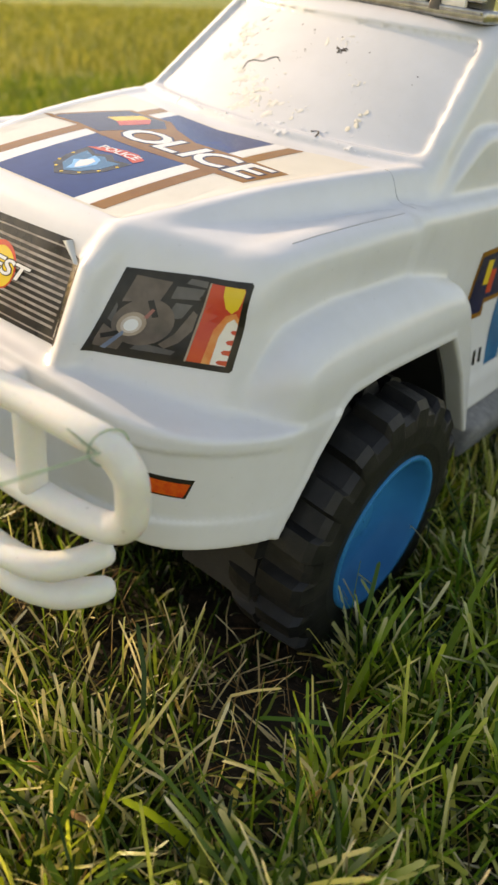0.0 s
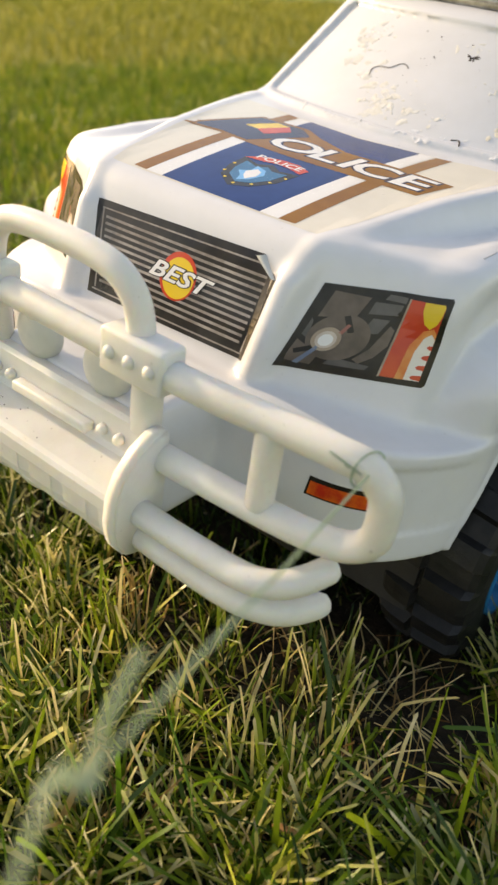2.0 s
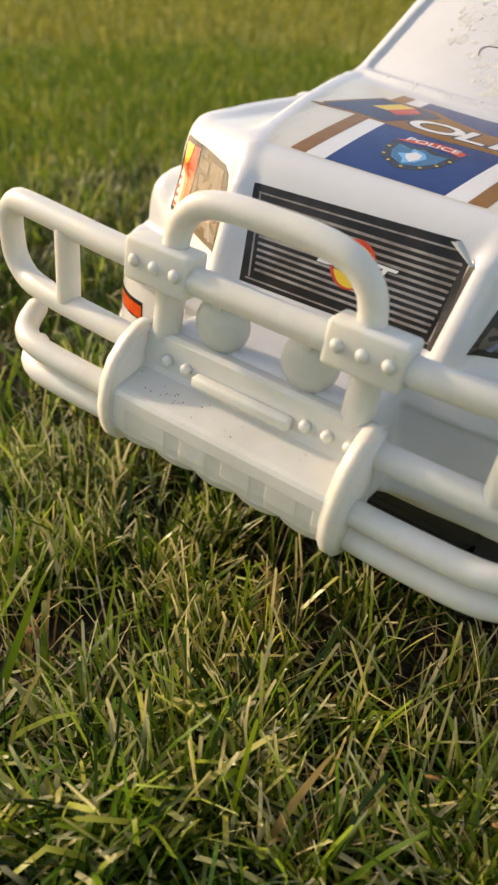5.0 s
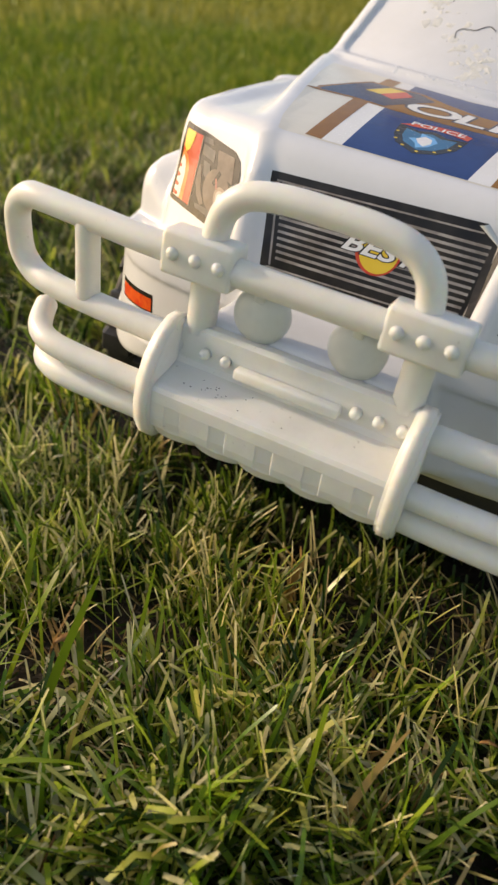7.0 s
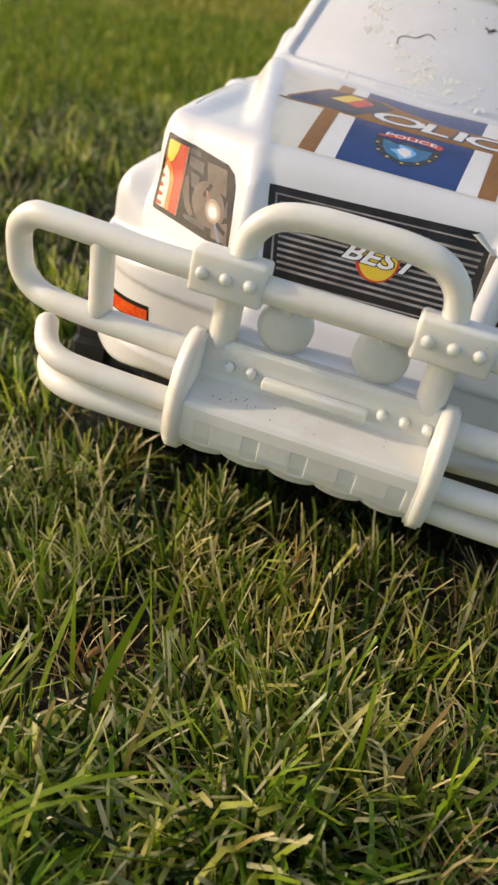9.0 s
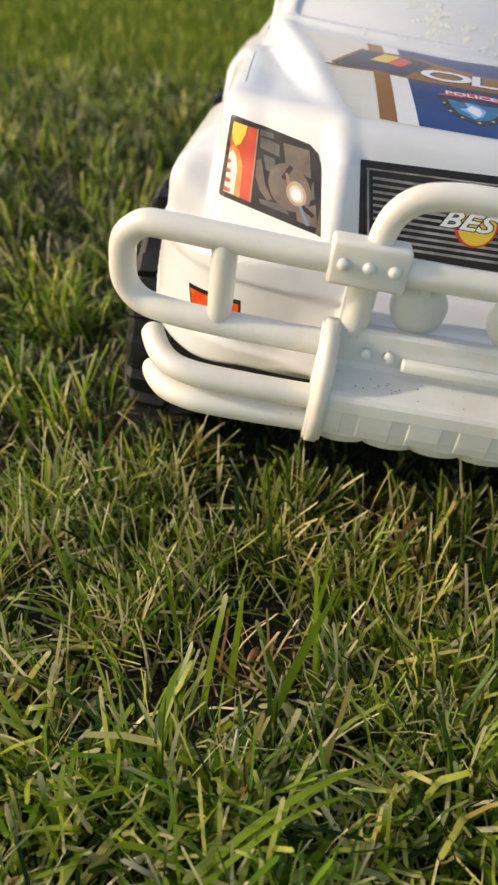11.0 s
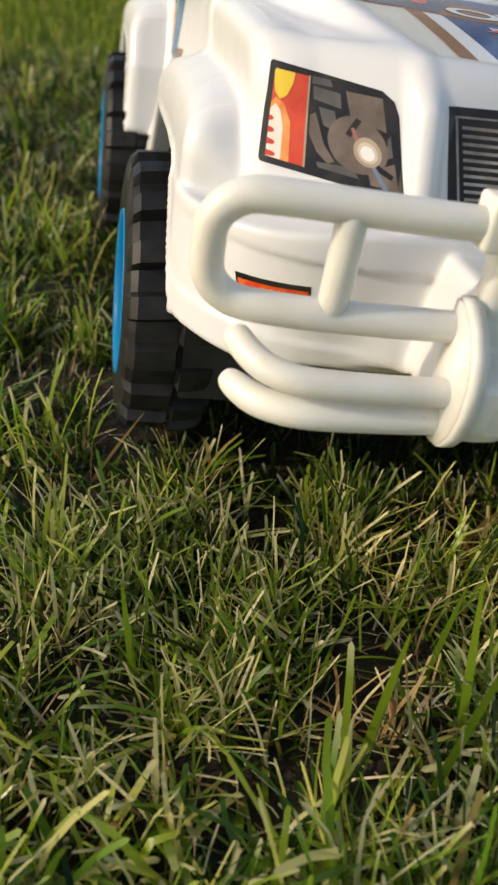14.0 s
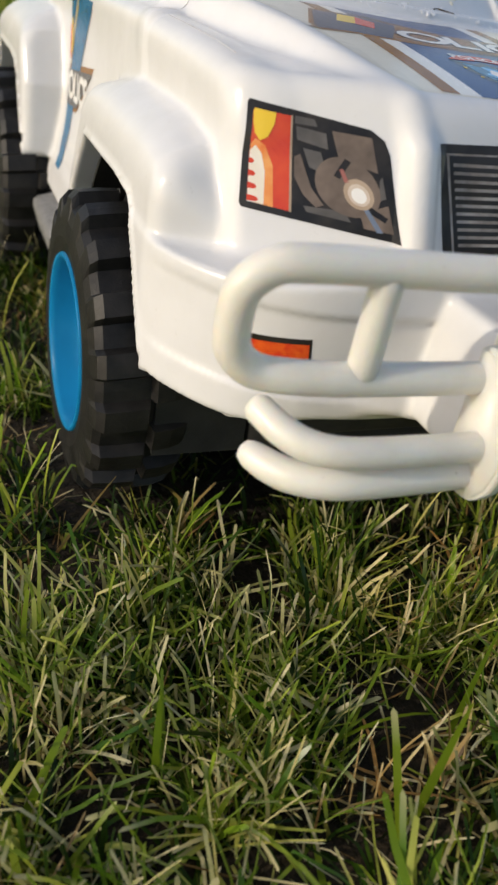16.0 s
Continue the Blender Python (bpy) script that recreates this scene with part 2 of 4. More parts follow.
def lathe(profile, centre, axis="x", sides=48, closed=True):
    """A turned form: (along, radius) in mm, about an axis through centre."""
    bm = bmesh.new()
    rings = []
    for u, r in profile:
        ring = []
        for k in range(sides):
            a = 2 * math.pi * k / sides
            p = (u, r * math.cos(a), r * math.sin(a)) if axis == "x" else (r * math.cos(a), u, r * math.sin(a))
            ring.append(bm.verts.new(mm(*centre) + mm(*p)))
        rings.append(ring)
    for a, b in zip(rings, rings[1:]):
        for k in range(sides):
            bm.faces.new((a[k], a[(k + 1) % sides], b[(k + 1) % sides], b[k]))
    for ring in (rings[0], rings[-1]) if closed else ():
        bm.faces.new(ring)
    return bm


# ---- the moulded body, as a smooth solid in mm ----
def smin(a, b, k):
    h = np.clip(0.5 + 0.5 * (b - a) / k, 0, 1)
    return b + (a - b) * h - k * h * (1 - h)


def smax(a, b, k):
    return -smin(-a, -b, k)


def step(u):
    u = np.clip(u, 0, 1)
    return u * u * (3 - 2 * u)


def poly_dist(y, z, poly):
    """Signed distance to a polygon in the y-z plane, negative inside."""
    best, inside = np.full(np.broadcast(y, z).shape, 1e9), np.zeros(np.broadcast(y, z).shape, bool)
    for (ay, az), (by, bz) in zip(poly, poly[1:] + poly[:1]):
        ey, ez = by - ay, bz - az
        t = np.clip(((y - ay) * ey + (z - az) * ez) / (ey * ey + ez * ez), 0, 1)
        best = np.minimum(best, (y - ay - t * ey) ** 2 + (z - az - t * ez) ** 2)
        if abs(bz - az) > 1e-9:
            inside ^= ((az > z) != (bz > z)) & (y < ey * (z - az) / ez + ay)
    d = np.sqrt(best)
    return np.where(inside, -d, d)


def capsule_line(a, y, z, pts, r):
    best = 1e9
    for p, q in zip(pts, pts[1:]):
        e = np.array(q, float) - np.array(p, float)
        t = np.clip(((a - p[0]) * e[0] + (y - p[1]) * e[1] + (z - p[2]) * e[2]) / (e @ e), 0, 1)
        d = np.sqrt((a - p[0] - t * e[0]) ** 2 + (y - p[1] - t * e[1]) ** 2 + (z - p[2] - t * e[2]) ** 2)
        best = np.minimum(d, best)
    return best - r


ARCH = [(19, 30), (20.5, 76), (26.5, 92), (35.5, 108), (46, 122), (55, 129), (80, 131), (143, 130), (153, 119), (168, 101), (197, 57), (197, 30)]
FLARE = [(8, 40), (8, 128), (30, 153), (60, 160), (122, 160), (152, 150), (178, 108), (203, 58), (203, 40)]
REAR_FLARE = [(305, 40), (305, 122), (318, 150), (336, 160), (420, 160), (446, 140), (458, 100), (464, 40)]
RIDGE = [(50.5, -25, 134), (52.5, -14, 168), (55.5, -4, 179), (61.5, 20, 182.4), (71.5, 60, 189.4), (82, 105, 192.8), (89.5, 140, 195)]
FENDER = [(96, 18, 169.5), (97.3, 33, 174), (98.3, 55, 176.4), (99.5, 85, 177.4), (101, 122, 177.6)]
SILL = [(0, 123, 201.6), (30, 125.6, 201.6), (60, 133.6, 201.4), (78, 141, 201), (90, 147, 200.4)]
REAR = 284.0


def hood_top(y):
    yy = np.clip(y, -20, 150)
    return 186 + 0.18 * yy - 0.00055 * yy * yy


def body_field(x, y, z):
    a = np.sqrt(x * x + 1.0)
    # nose: upright front with swept headlamp faces, raised hood, lower shoulders
    g = -14.5 - (173 - np.minimum(z, 190)) * 0.314
    u = a - 54
    front = (g + 0.62 * 0.5 * (u + np.sqrt(u * u + 36.0)) - y) * 0.86
    r = 58 + 0.25 * np.clip(y, 0, 140)
    t = step((a - r) / 11)
    yc = np.clip(y, 0, 150)
    top = z - (hood_top(y) * (1 - t) + (184 + 0.02 * yc - 0.10 * (a - 85)) * t)
    side = a - (108 + 0.024 * yc)
    f = smax(smax(front, top * 0.9, 7), side, 7)
    f = smin(f, capsule_line(a, y, z, RIDGE, 5.6), 3.6)
    f = smin(f, smax(capsule_line(a, y, z, FENDER, 9.0), front, 6), 7)
    f = smin(f, capsule_line(a, y, z, SILL, 2.3), 2)
    f = smax(f, 84 - 24 * step((y - 2) / 25) - z, 3)
    # bumper with two proud bands
    yb = -34 + 52 * (a / 130) ** 6
    b = smax((yb - y) * 0.8, a - 131, 6)
    b = b - (1.5 * step((89 - z) / 1.2) + 1.3 * step((z - 118) / 1.2)) * step((131.5 - a) / 5)
    zt = 133 - 8 * step((a - 55) / 70)
    b = smax(smax(smax(b, z - zt, 2.2), 79.5 - 5 * step((a - 76) / 32) - z, 2.5), y - 46, 4)
    # box in the middle of the bumper that carries the bull bar
    n = smax(smax(smax(a - (48 - (z - 85) * 0.16), -70 - y, 4), np.abs(z - 107) - 22, 4), y + 20, 4)
    b = smin(b, n, 3)
    f = smin(f, b, 4)
    # lower cabin, then the narrower glasshouse with a screen set into its frame
    d = -0.621 * (y - 123.0 - 0.0030 * a * a) + 0.784 * (z - 201)
    low = smax(smax(a - 111.5, z - (187.5 - 0.04 * np.clip(y - 118, 0, 100)), 8), 118 - y, 2)
    c = smax(smax(smax(d, a - (96 - (z - 200) * 0.20), 5), z - 259, 7), 112 - y, 2)
    frame_side = smax(smax(smax(a - 101.5, -0.62 * (y - 160) + 0.78 * (z - 192), 4), z - 215, 7), y - 330, 4)
    c = smin(c, frame_side, 3)
    trap = smax(smax(a - (88 - (z - 201) * 0.23), 203 - z, 5), z - 251.5, 5)
    c = smax(c, -np.maximum(-(d + 2.6), trap), 2.0)
    sill = smax(smax(smax(a - 121, (z - 85) * 0.8 + (a - 116) * 0.6, 4), 193 - y, 4), y - 302, 4)
    f = smin(smin(f, smin(c, low, 5), 5), sill, 3)
    f = smax(smax(f, y - 462, 12), 62 - z, 3)
    # flares with a lip round the wheel openings
    arches = [poly_dist(y - off, z, ARCH) for off in (0.0, REAR)]
    for poly, arch, w in ((FLARE, arches[0], 130.0), (REAR_FLARE, arches[1], 139.0)):
        s = poly_dist(y, z, poly) - 4
        s = smax(smax(s, a - w, 9), (a - w) * 0.58 + (z - 150) * 0.81, 10)
        if w < 135:
            s = smax(s, (0.5 * (a - 111) - (y - 12)) * 0.89, 6)
        f = smin(f, smax(s, 76 - 18 * step((y - 60) / 40) - z, 2), 3)
    for arch in arches:
        f = f - 1.2 * step((4.0 - arch) / 2.0) * step((a - 116) / 6)
        f = smax(f, -smax(arch, 84 - a, 2), 2.0)
    return f


def rind(xs, ys, zs, field):
    """Skin of a solid on a rectilinear grid: one corner in each cell that the skin crosses."""
    v = field(*(np.float32(q) for q in (xs[:, None, None], ys[None, :, None], zs[None, None, :])))
    neg = v < 0
    nx, ny, nz = len(xs) - 1, len(ys) - 1, len(zs) - 1
    pos, cnt = np.zeros((nx, ny, nz, 3)), np.zeros((nx, ny, nz))
    axes = (xs, ys, zs)
    for ax in range(3):
        lo = [slice(None)] * 3
        hi = [slice(None)] * 3
        lo[ax], hi[ax] = slice(0, -1), slice(1, None)
        v0, v1 = v[tuple(lo)], v[tuple(hi)]
        cross = neg[tuple(lo)] != neg[tuple(hi)]
        t = np.where(cross, v0 / np.where(v0 == v1, 1, v0 - v1), 0)
        o1, o2 = [q for q in range(3) if q != ax]
        for s1 in (0, 1):
            for s2 in (0, 1):
                sl = [slice(None)] * 3
                n1, n2 = (nx, ny, nz)[o1], (nx, ny, nz)[o2]
                sl[o1], sl[o2] = slice(s1, s1 + n1), slice(s2, s2 + n2)
                c, tt = cross[tuple(sl)], t[tuple(sl)]
                shp = [1, 1, 1]
                shp[ax] = -1
                w = axes[ax]
                along = w[:-1].reshape(shp) + tt * np.diff(w).reshape(shp)
                pos[..., ax] += np.where(c, along, 0)
                for o, s in ((o1, s1), (o2, s2)):
                    shp2 = [1, 1, 1]
                    shp2[o] = -1
                    pos[..., o] += np.where(c, axes[o][s:s + (nx, ny, nz)[o]].reshape(shp2), 0)
                cnt += c
    used = cnt > 0
    index = np.full((nx, ny, nz), -1)
    index[used] = np.arange(used.sum())
    verts = pos[used] / cnt[used][:, None]
    faces = []
    for ax in range(3):
        o1, o2 = [(1, 2), (2, 0), (0, 1)][ax]
        sl = [slice(1, -1)] * 3
        sl[ax] = slice(None)
        lo, hi = list(sl), list(sl)
        lo[ax], hi[ax] = slice(0, -1), slice(1, None)
        a, b = neg[tuple(lo)], neg[tuple(hi)]
        for want, flip in ((a & ~b, False), (~a & b, True)):
            ijk = np.argwhere(want)
            if not len(ijk):
                continue
            base = ijk.copy()
            base[:, o1] += 1
            base[:, o2] += 1
            q = []
            for s1, s2 in ((1, 1), (0, 1), (0, 0), (1, 0)):
                c = base.copy()
                c[:, o1] -= s1
                c[:, o2] -= s2
                q.append(index[c[:, 0], c[:, 1], c[:, 2]])
            q = np.stack(q, 1)
            faces.append(q[:, ::-1] if flip else q)
    for _ in range(2):
        p = [verts[:, k] for k in range(3)]
        e = 0.4
        f0 = field(*p)
        gr = np.stack([(field(*[p[j] + (e if j == k else 0) for j in range(3)]) - f0) / e for k in range(3)], 1)
        verts = verts - gr * np.clip(f0 / np.maximum((gr ** 2).sum(1), 0.05), -1.5, 1.5)[:, None]
    return verts, np.concatenate(faces)


def onto_body(pts, axis, start, way, lift):
    """Move points (mm) along an axis until they meet the body, and back by lift."""
    p = np.array(pts, float)
    k = "xyz".index(axis)
    lo = np.full(len(p), float(start))
    done = np.zeros(len(p), bool)
    for s in range(120):
        q = p.copy()
        q[:, k] = np.where(done, lo, lo + way * 2.0)
        hit = body_field(q[:, 0], q[:, 1], q[:, 2]) < 0
        done |= hit
        lo = np.where(done, lo, lo + way * 2.0)
    hi = lo + way * 2.0
    for s in range(14):
        mid = (lo + hi) / 2
        q = p.copy()
        q[:, k] = mid
        ins = body_field(q[:, 0], q[:, 1], q[:, 2]) < 0
        hi, lo = np.where(ins, mid, hi), np.where(ins, lo, mid)
    p[:, k] = lo - way * lift
    return p * 0.001


def flat_polygon(outline, cell):
    """A polygon in u-v, cut into small faces along a grid."""
    bm = bmesh.new()
    bm.faces.new([bm.verts.new((u, v, 0)) for u, v in outline])
    us, vs = [p[0] for p in outline], [p[1] for p in outline]
    for k, (a, b) in enumerate(((min(us), max(us)), (min(vs), max(vs)))):
        s = a + cell
        while s < b:
            co, no = [0, 0, 0], [0, 0, 0]
            co[k], no[k] = s, 1
            bmesh.ops.bisect_plane(bm, geom=bm.verts[:] + bm.edges[:] + bm.faces[:], plane_co=co, plane_no=no, dist=1e-6)
            s += cell
    return bm


def decal(name, outline, view, material, parent, lift=0.25, label="", cell=3.0, data=None):
    """A printed patch that lies on the body. view: front (u = x, v = z), top (x, y), left or right side (y, z)."""
    bm = data or flat_polygon(outline, cell)
    bm.verts.ensure_lookup_table()
    uv = np.array([v.co[:2] for v in bm.verts])
    z0 = np.zeros(len(uv))
    lift = lift * (0.35 if view == "top" else 0.6)
    if view == "front":
        out = onto_body(np.stack([uv[:, 0], z0, uv[:, 1]], 1), "y", -110, 1, lift)
    elif view == "top":
        out = onto_body(np.stack([uv[:, 0], uv[:, 1], z0], 1), "z", 290, -1, lift)
    else:
        s = -1 if view == "left" else 1
        out = onto_body(np.stack([z0, uv[:, 0], uv[:, 1]], 1), "x", s * 150, -s, lift)
    for v, co in zip(bm.verts, out):
        v.co = co
    return part(name, bm, material, parent, label, smooth=False)


def word_mesh(text, size, bold=0.0, shear=0.2, wide=1.0):
    cu = bpy.data.curves.new("word", "FONT")
    cu.body, cu.size, cu.offset, cu.shear, cu.resolution_u = text, size, bold, shear, 3
    cu.align_x, cu.align_y = "CENTER", "CENTER"
    ob = new("word", cu)
    me = bpy.data.meshes.new_from_object(ob.evaluated_get(bpy.context.evaluated_depsgraph_get()))
    bpy.data.objects.remove(ob)
    bm = bmesh.new()
    bm.from_mesh(me)
    bpy.data.meshes.remove(me)
    bmesh.ops.scale(bm, vec=(wide, 1, 1), verts=bm.verts)
    return bm


def placed(bm, u, v, turn=0.0):
    bmesh.ops.transform(bm, matrix=pose(u, v, 0, 0, 0, turn), verts=bm.verts)
    return bm


def ellipse(u, v, ru, rv, n=28, a0=0.0, a1=360.0):
    return [(u + ru * math.cos(radians(a0 + (a1 - a0) * k / n)), v + rv * math.sin(radians(a0 + (a1 - a0) * k / n))) for k in range(n)]


# ---- the lawn ----
def ground_height(x, y):
    """Level lawn with small unevenness; the toy's wheels stand in a hollow on one side and on a rise on the other."""
    h = -0.019 + 0.004 * np.sin(7.1 * x + 1.3) * np.cos(6.3 * y) + 0.003 * np.sin(15 * x - 11 * y)
    up = CAR.col[2]
    under = (-0.0178 - up[0] * x - up[1] * y) / up[2]
    mask = step((0.20 - np.abs(x)) / 0.08) * step((0.50 - np.abs(y - 0.20)) / 0.10) * step((y + 0.03) / 0.06)
    return h * (1 - mask) + under * mask


def build_ground():
    ticks = np.concatenate([-np.geomspace(600, 1.3, 26), np.arange(-1.2, 1.21, 0.03), np.geomspace(1.3, 600, 26)])
    gx, gy = np.meshgrid(ticks, ticks + 0.1, indexing="ij")
    near = np.exp(-(gx ** 2 + gy ** 2) / 9.0)
    z = ground_height(gx, gy) * near - 0.019 * (1 - near)
    n = len(ticks)
    verts = np.stack([gx, gy, z], -1).reshape(-1, 3)
    faces = [(i * n + j, (i + 1) * n + j, (i + 1) * n + j + 1, i * n + j + 1) for i in range(n - 1) for j in range(n - 1)]
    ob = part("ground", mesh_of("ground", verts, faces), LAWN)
    return tagged(ob, "soil and thatch, darkened like the shade between blades, under a mown sunlit lawn", "ground", kind="structure")


def blades(name, rng, x, y, length, width, lean, segs, material, label, droop=0.9, heading=None, wander=0.2, kinked=0.2, rise=0.0):
    """Grass: tapered, bent, slightly folded strips, each rooted in the ground."""
    n = len(x)
    az, la = rng.uniform(0, 2 * np.pi, n) if heading is None else heading.copy(), lean
    face = az + rng.normal(0, 0.5, n) + np.pi / 2
    p = np.stack([x, y, ground_height(x, y) - 0.002 + rise], 1)
    verts = np.zeros((n, segs * 2 + 1, 3))
    ang = la.copy()
    curl = droop * rng.uniform(0.1, 1.4, n) / segs
    knee = np.where(rng.uniform(0, 1, n) < kinked, rng.integers(1, max(segs - 1, 2), n), -1)
    for s in range(segs + 1):
        w = width * (1 - 0.40 * (s / segs) ** 2) * 0.5
        off = np.stack([np.cos(face) * w, np.sin(face) * w, np.zeros(n)], 1)
        if s < segs:
            verts[:, 2 * s], verts[:, 2 * s + 1] = p - off, p + off
            d = np.stack([np.sin(ang) * np.cos(az), np.sin(ang) * np.sin(az), np.cos(ang)], 1)
            p = p + d * (length * (0.97 / (segs - 1) if s < segs - 1 else 0.03))[:, None]
            ang = ang + curl + np.where(knee == s, rng.uniform(0.5, 1.5, n), 0.0)
            az = az + rng.normal(0, wander, n)
        else:
            verts[:, 2 * segs] = p
    k = segs * 2 + 1
    base = (np.arange(n) * k)[:, None]
    quads = np.concatenate([base + np.array([2 * s, 2 * s + 1, 2 * s + 3, 2 * s + 2]) for s in range(segs - 1)])
    tris = base + np.array([2 * segs - 2, 2 * segs - 1, 2 * segs])
    me = bpy.data.meshes.new(name)
    me.vertices.add(n * k)
    me.vertices.foreach_set("co", verts.reshape(-1))
    loops = np.concatenate([quads.reshape(-1), tris.reshape(-1)])
    me.loops.add(len(loops))
    me.loops.foreach_set("vertex_index", loops)
    starts = np.concatenate([np.arange(len(quads)) * 4, len(quads) * 4 + np.arange(n) * 3])
    me.polygons.add(len(starts))
    me.polygons.foreach_set("loop_start", starts)
    me.update(calc_edges=True)
    if segs > 3:
        ends = np.zeros((n, k), np.float32)
        mown = np.where(rng.uniform(0, 1, n) < 0.32, rng.uniform(0.3, 1.0, n), 0.0)
        ends[:, -3:] = mown[:, None]
        me.attributes.new("cut_end", "FLOAT", "POINT").data.foreach_set("value", ends.reshape(-1))
    me.validate()
    return tagged(part(name, me, material), label, "grass", kind="stuff")


def clear_of_toy(x, y, reach):
    """Keep roots out of the tyres, and tall blades out from under the toy."""
    keep = np.ones(len(x), bool)
    for sx in (-1, 1):
        for wy in (0.086, 0.365):
            keep &= ~((np.abs(x - sx * 0.124) < 0.030) & (np.abs(y - wy) < 0.042))
    under = (np.abs(x) < 0.10) & (y > 0.0) & (y < 0.46)
    return keep & ~(under & (reach > 0.022))


def patches(x, y, cell, seed):
    """Smooth random patches, 0 to 1, about one cell across."""
    table = np.random.default_rng(seed).uniform(0, 1, (128, 128))
    u, v = np.asarray(x) / cell + 40.3, np.asarray(y) / cell + 40.7
    i, j = np.floor(u).astype(int), np.floor(v).astype(int)
    fu, fv = step(u - i), step(v - j)
    i, j = i % 128, j % 128
    k, m = (i + 1) % 128, (j + 1) % 128
    return (table[i, j] * (1 - fu) + table[k, j] * fu) * (1 - fv) + (table[i, m] * (1 - fu) + table[k, m] * fu) * fv


def clumps(x, y):
    """Uneven growth, from about -1 in the hollows to 1 in the thick clumps."""
    return 1.5 * (patches(x, y, 0.036, 3) - 0.5) + 1.0 * (patches(x, y, 0.016, 4) - 0.5)


def ripe(x, y):
    """0 on the green lawn, 1 on the yellow one beyond an uneven line."""
    a = np.arctan2(y - 0.2, x)
    line = 1.55 + 0.20 * np.sin(3 * a + 1.0) + 0.14 * np.sin(7 * a) + 0.25 * np.sin(2.3 * x + 1) * np.sin(2.9 * y)
    return step((np.hypot(x, y - 0.2) - line) / 0.9)


def inner(x, y):
    """1 on the lawn about the toy, falling unevenly to 0 where the coarser grass takes over."""
    edge = np.minimum(np.minimum(x + 0.68, 0.54 - x), np.minimum(y + 0.52, 1.0 - y))
    return step((edge + 0.03 * np.sin(19 * x) * np.sin(17 * y)) / 0.16)


def build_grass():
    rng = np.random.default_rng(5)
    # close to the toy, in tufts that spread from one root
    tufts, each = 14000, 6
    tx, ty = rng.uniform(-0.68, 0.54, tufts), rng.uniform(-0.52, 1.0, tufts)
    k = (rng.uniform(-0.55, 0.65, tufts) < clumps(tx, ty) + 0.1) & (rng.uniform(0, 1, tufts) < inner(tx, ty))
    tx, ty = tx[k], ty[k]
    tall = (0.027 + rng.normal(0, 0.005, len(tx))) * np.clip(1 + 0.85 * clumps(tx, ty), 0.4, 1.7)
    x, y = np.repeat(tx, each), np.repeat(ty, each)
    n = len(x)
    heading = rng.uniform(0, 2 * np.pi, n)
    out = np.abs(rng.normal(0, 0.004, n))
    x, y = x + out * np.cos(heading), y + out * np.sin(heading)
    length = np.clip(np.repeat(tall, each) * rng.uniform(0.45, 1.3, n), 0.008, 0.055)
    width = 0.0007 + 0.0019 * rng.uniform(0, 1, n) ** 2.0
    lean = np.abs(rng.normal(0.45, 0.42, n))
    under = (np.abs(x) < 0.10) & (y > 0.0) & (y < 0.47)
    length = np.where(under, length * 0.5, length) * (1 + 0.45 * step((x - 0.06) / 0.08))
    k = clear_of_toy(x, y, length)
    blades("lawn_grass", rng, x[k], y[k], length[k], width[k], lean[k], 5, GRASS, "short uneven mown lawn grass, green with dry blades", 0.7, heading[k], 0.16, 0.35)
    # a low sward that covers the soil, its dark tone holding the shade between blades
    n = 70000
    x, y = rng.uniform(-0.62, 0.50, n), rng.uniform(-0.48, 0.8, n)
    length = rng.uniform(0.009, 0.022, n)
    k = clear_of_toy(x, y, length) & (rng.uniform(-0.7, 0.4, n) < clumps(x, y))
    blades("low_sward", rng, x[k], y[k], length[k], (0.0007 + 0.0016 * rng.uniform(0, 1, n) ** 1.5)[k], np.abs(rng.normal(0.5, 0.45, n))[k], 3, GRASS, "low green grass close to the soil, coloured dark as in shade", 0.6, None, 0.2, 0.2)
    # blades above them, coloured lighter as if sunlit, bent over and lying every way
    tufts, each = 15000, 6
    tx, ty = rng.uniform(-0.68, 0.54, tufts), rng.uniform(-0.52, 1.0, tufts)
    k = (rng.uniform(-0.05, 0.65, tufts) < clumps(tx, ty)) & (rng.uniform(0, 1, tufts) < inner(tx, ty) * (1 - 0.75 * step((0.26 - ty) / 0.10) * step((-tx - 0.12) / 0.10) * step((ty + 0.06) / 0.12)))
    x, y = np.repeat(tx[k], each), np.repeat(ty[k], each)
    n = len(x)
    heading = np.repeat(rng.uniform(0, 2 * np.pi, n // each), each) + rng.normal(0, 0.9, n)
    x, y = x + rng.normal(0, 0.0035, n), y + rng.normal(0, 0.0035, n)
    length = rng.uniform(0.015, 0.043, n) * np.clip(1 + 0.6 * clumps(x, y), 0.5, 1.6) * (1 + 0.35 * step((x - 0.06) / 0.08))
    k = clear_of_toy(x, y, np.full(n, 1.0))
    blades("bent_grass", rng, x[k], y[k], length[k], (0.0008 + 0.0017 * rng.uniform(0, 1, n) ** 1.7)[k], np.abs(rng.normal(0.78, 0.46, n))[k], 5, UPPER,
           "yellow-green and straw grass blades, coloured bright as if sunlit, bent every way", 0.7, heading[k], 0.14, 0.45)
    # a lusher strip in front of the toy
    n = 26000
    x, y = rng.uniform(-0.34, 0.36, n), rng.uniform(-0.36, 0.14, n)
    clump = clumps(x, y)
    rich = 0.40 * step((0.03 - x) / 0.05) * step((-0.13 - y) / 0.05) + 0.55 * step((0.055 - np.abs(x + 0.01)) / 0.03) * step((-0.145 - y) / 0.03) + 0.30 * step((x - 0.13) / 0.03) - 0.35 * step((x - 0.045) / 0.02) * step((0.125 - x) / 0.02)
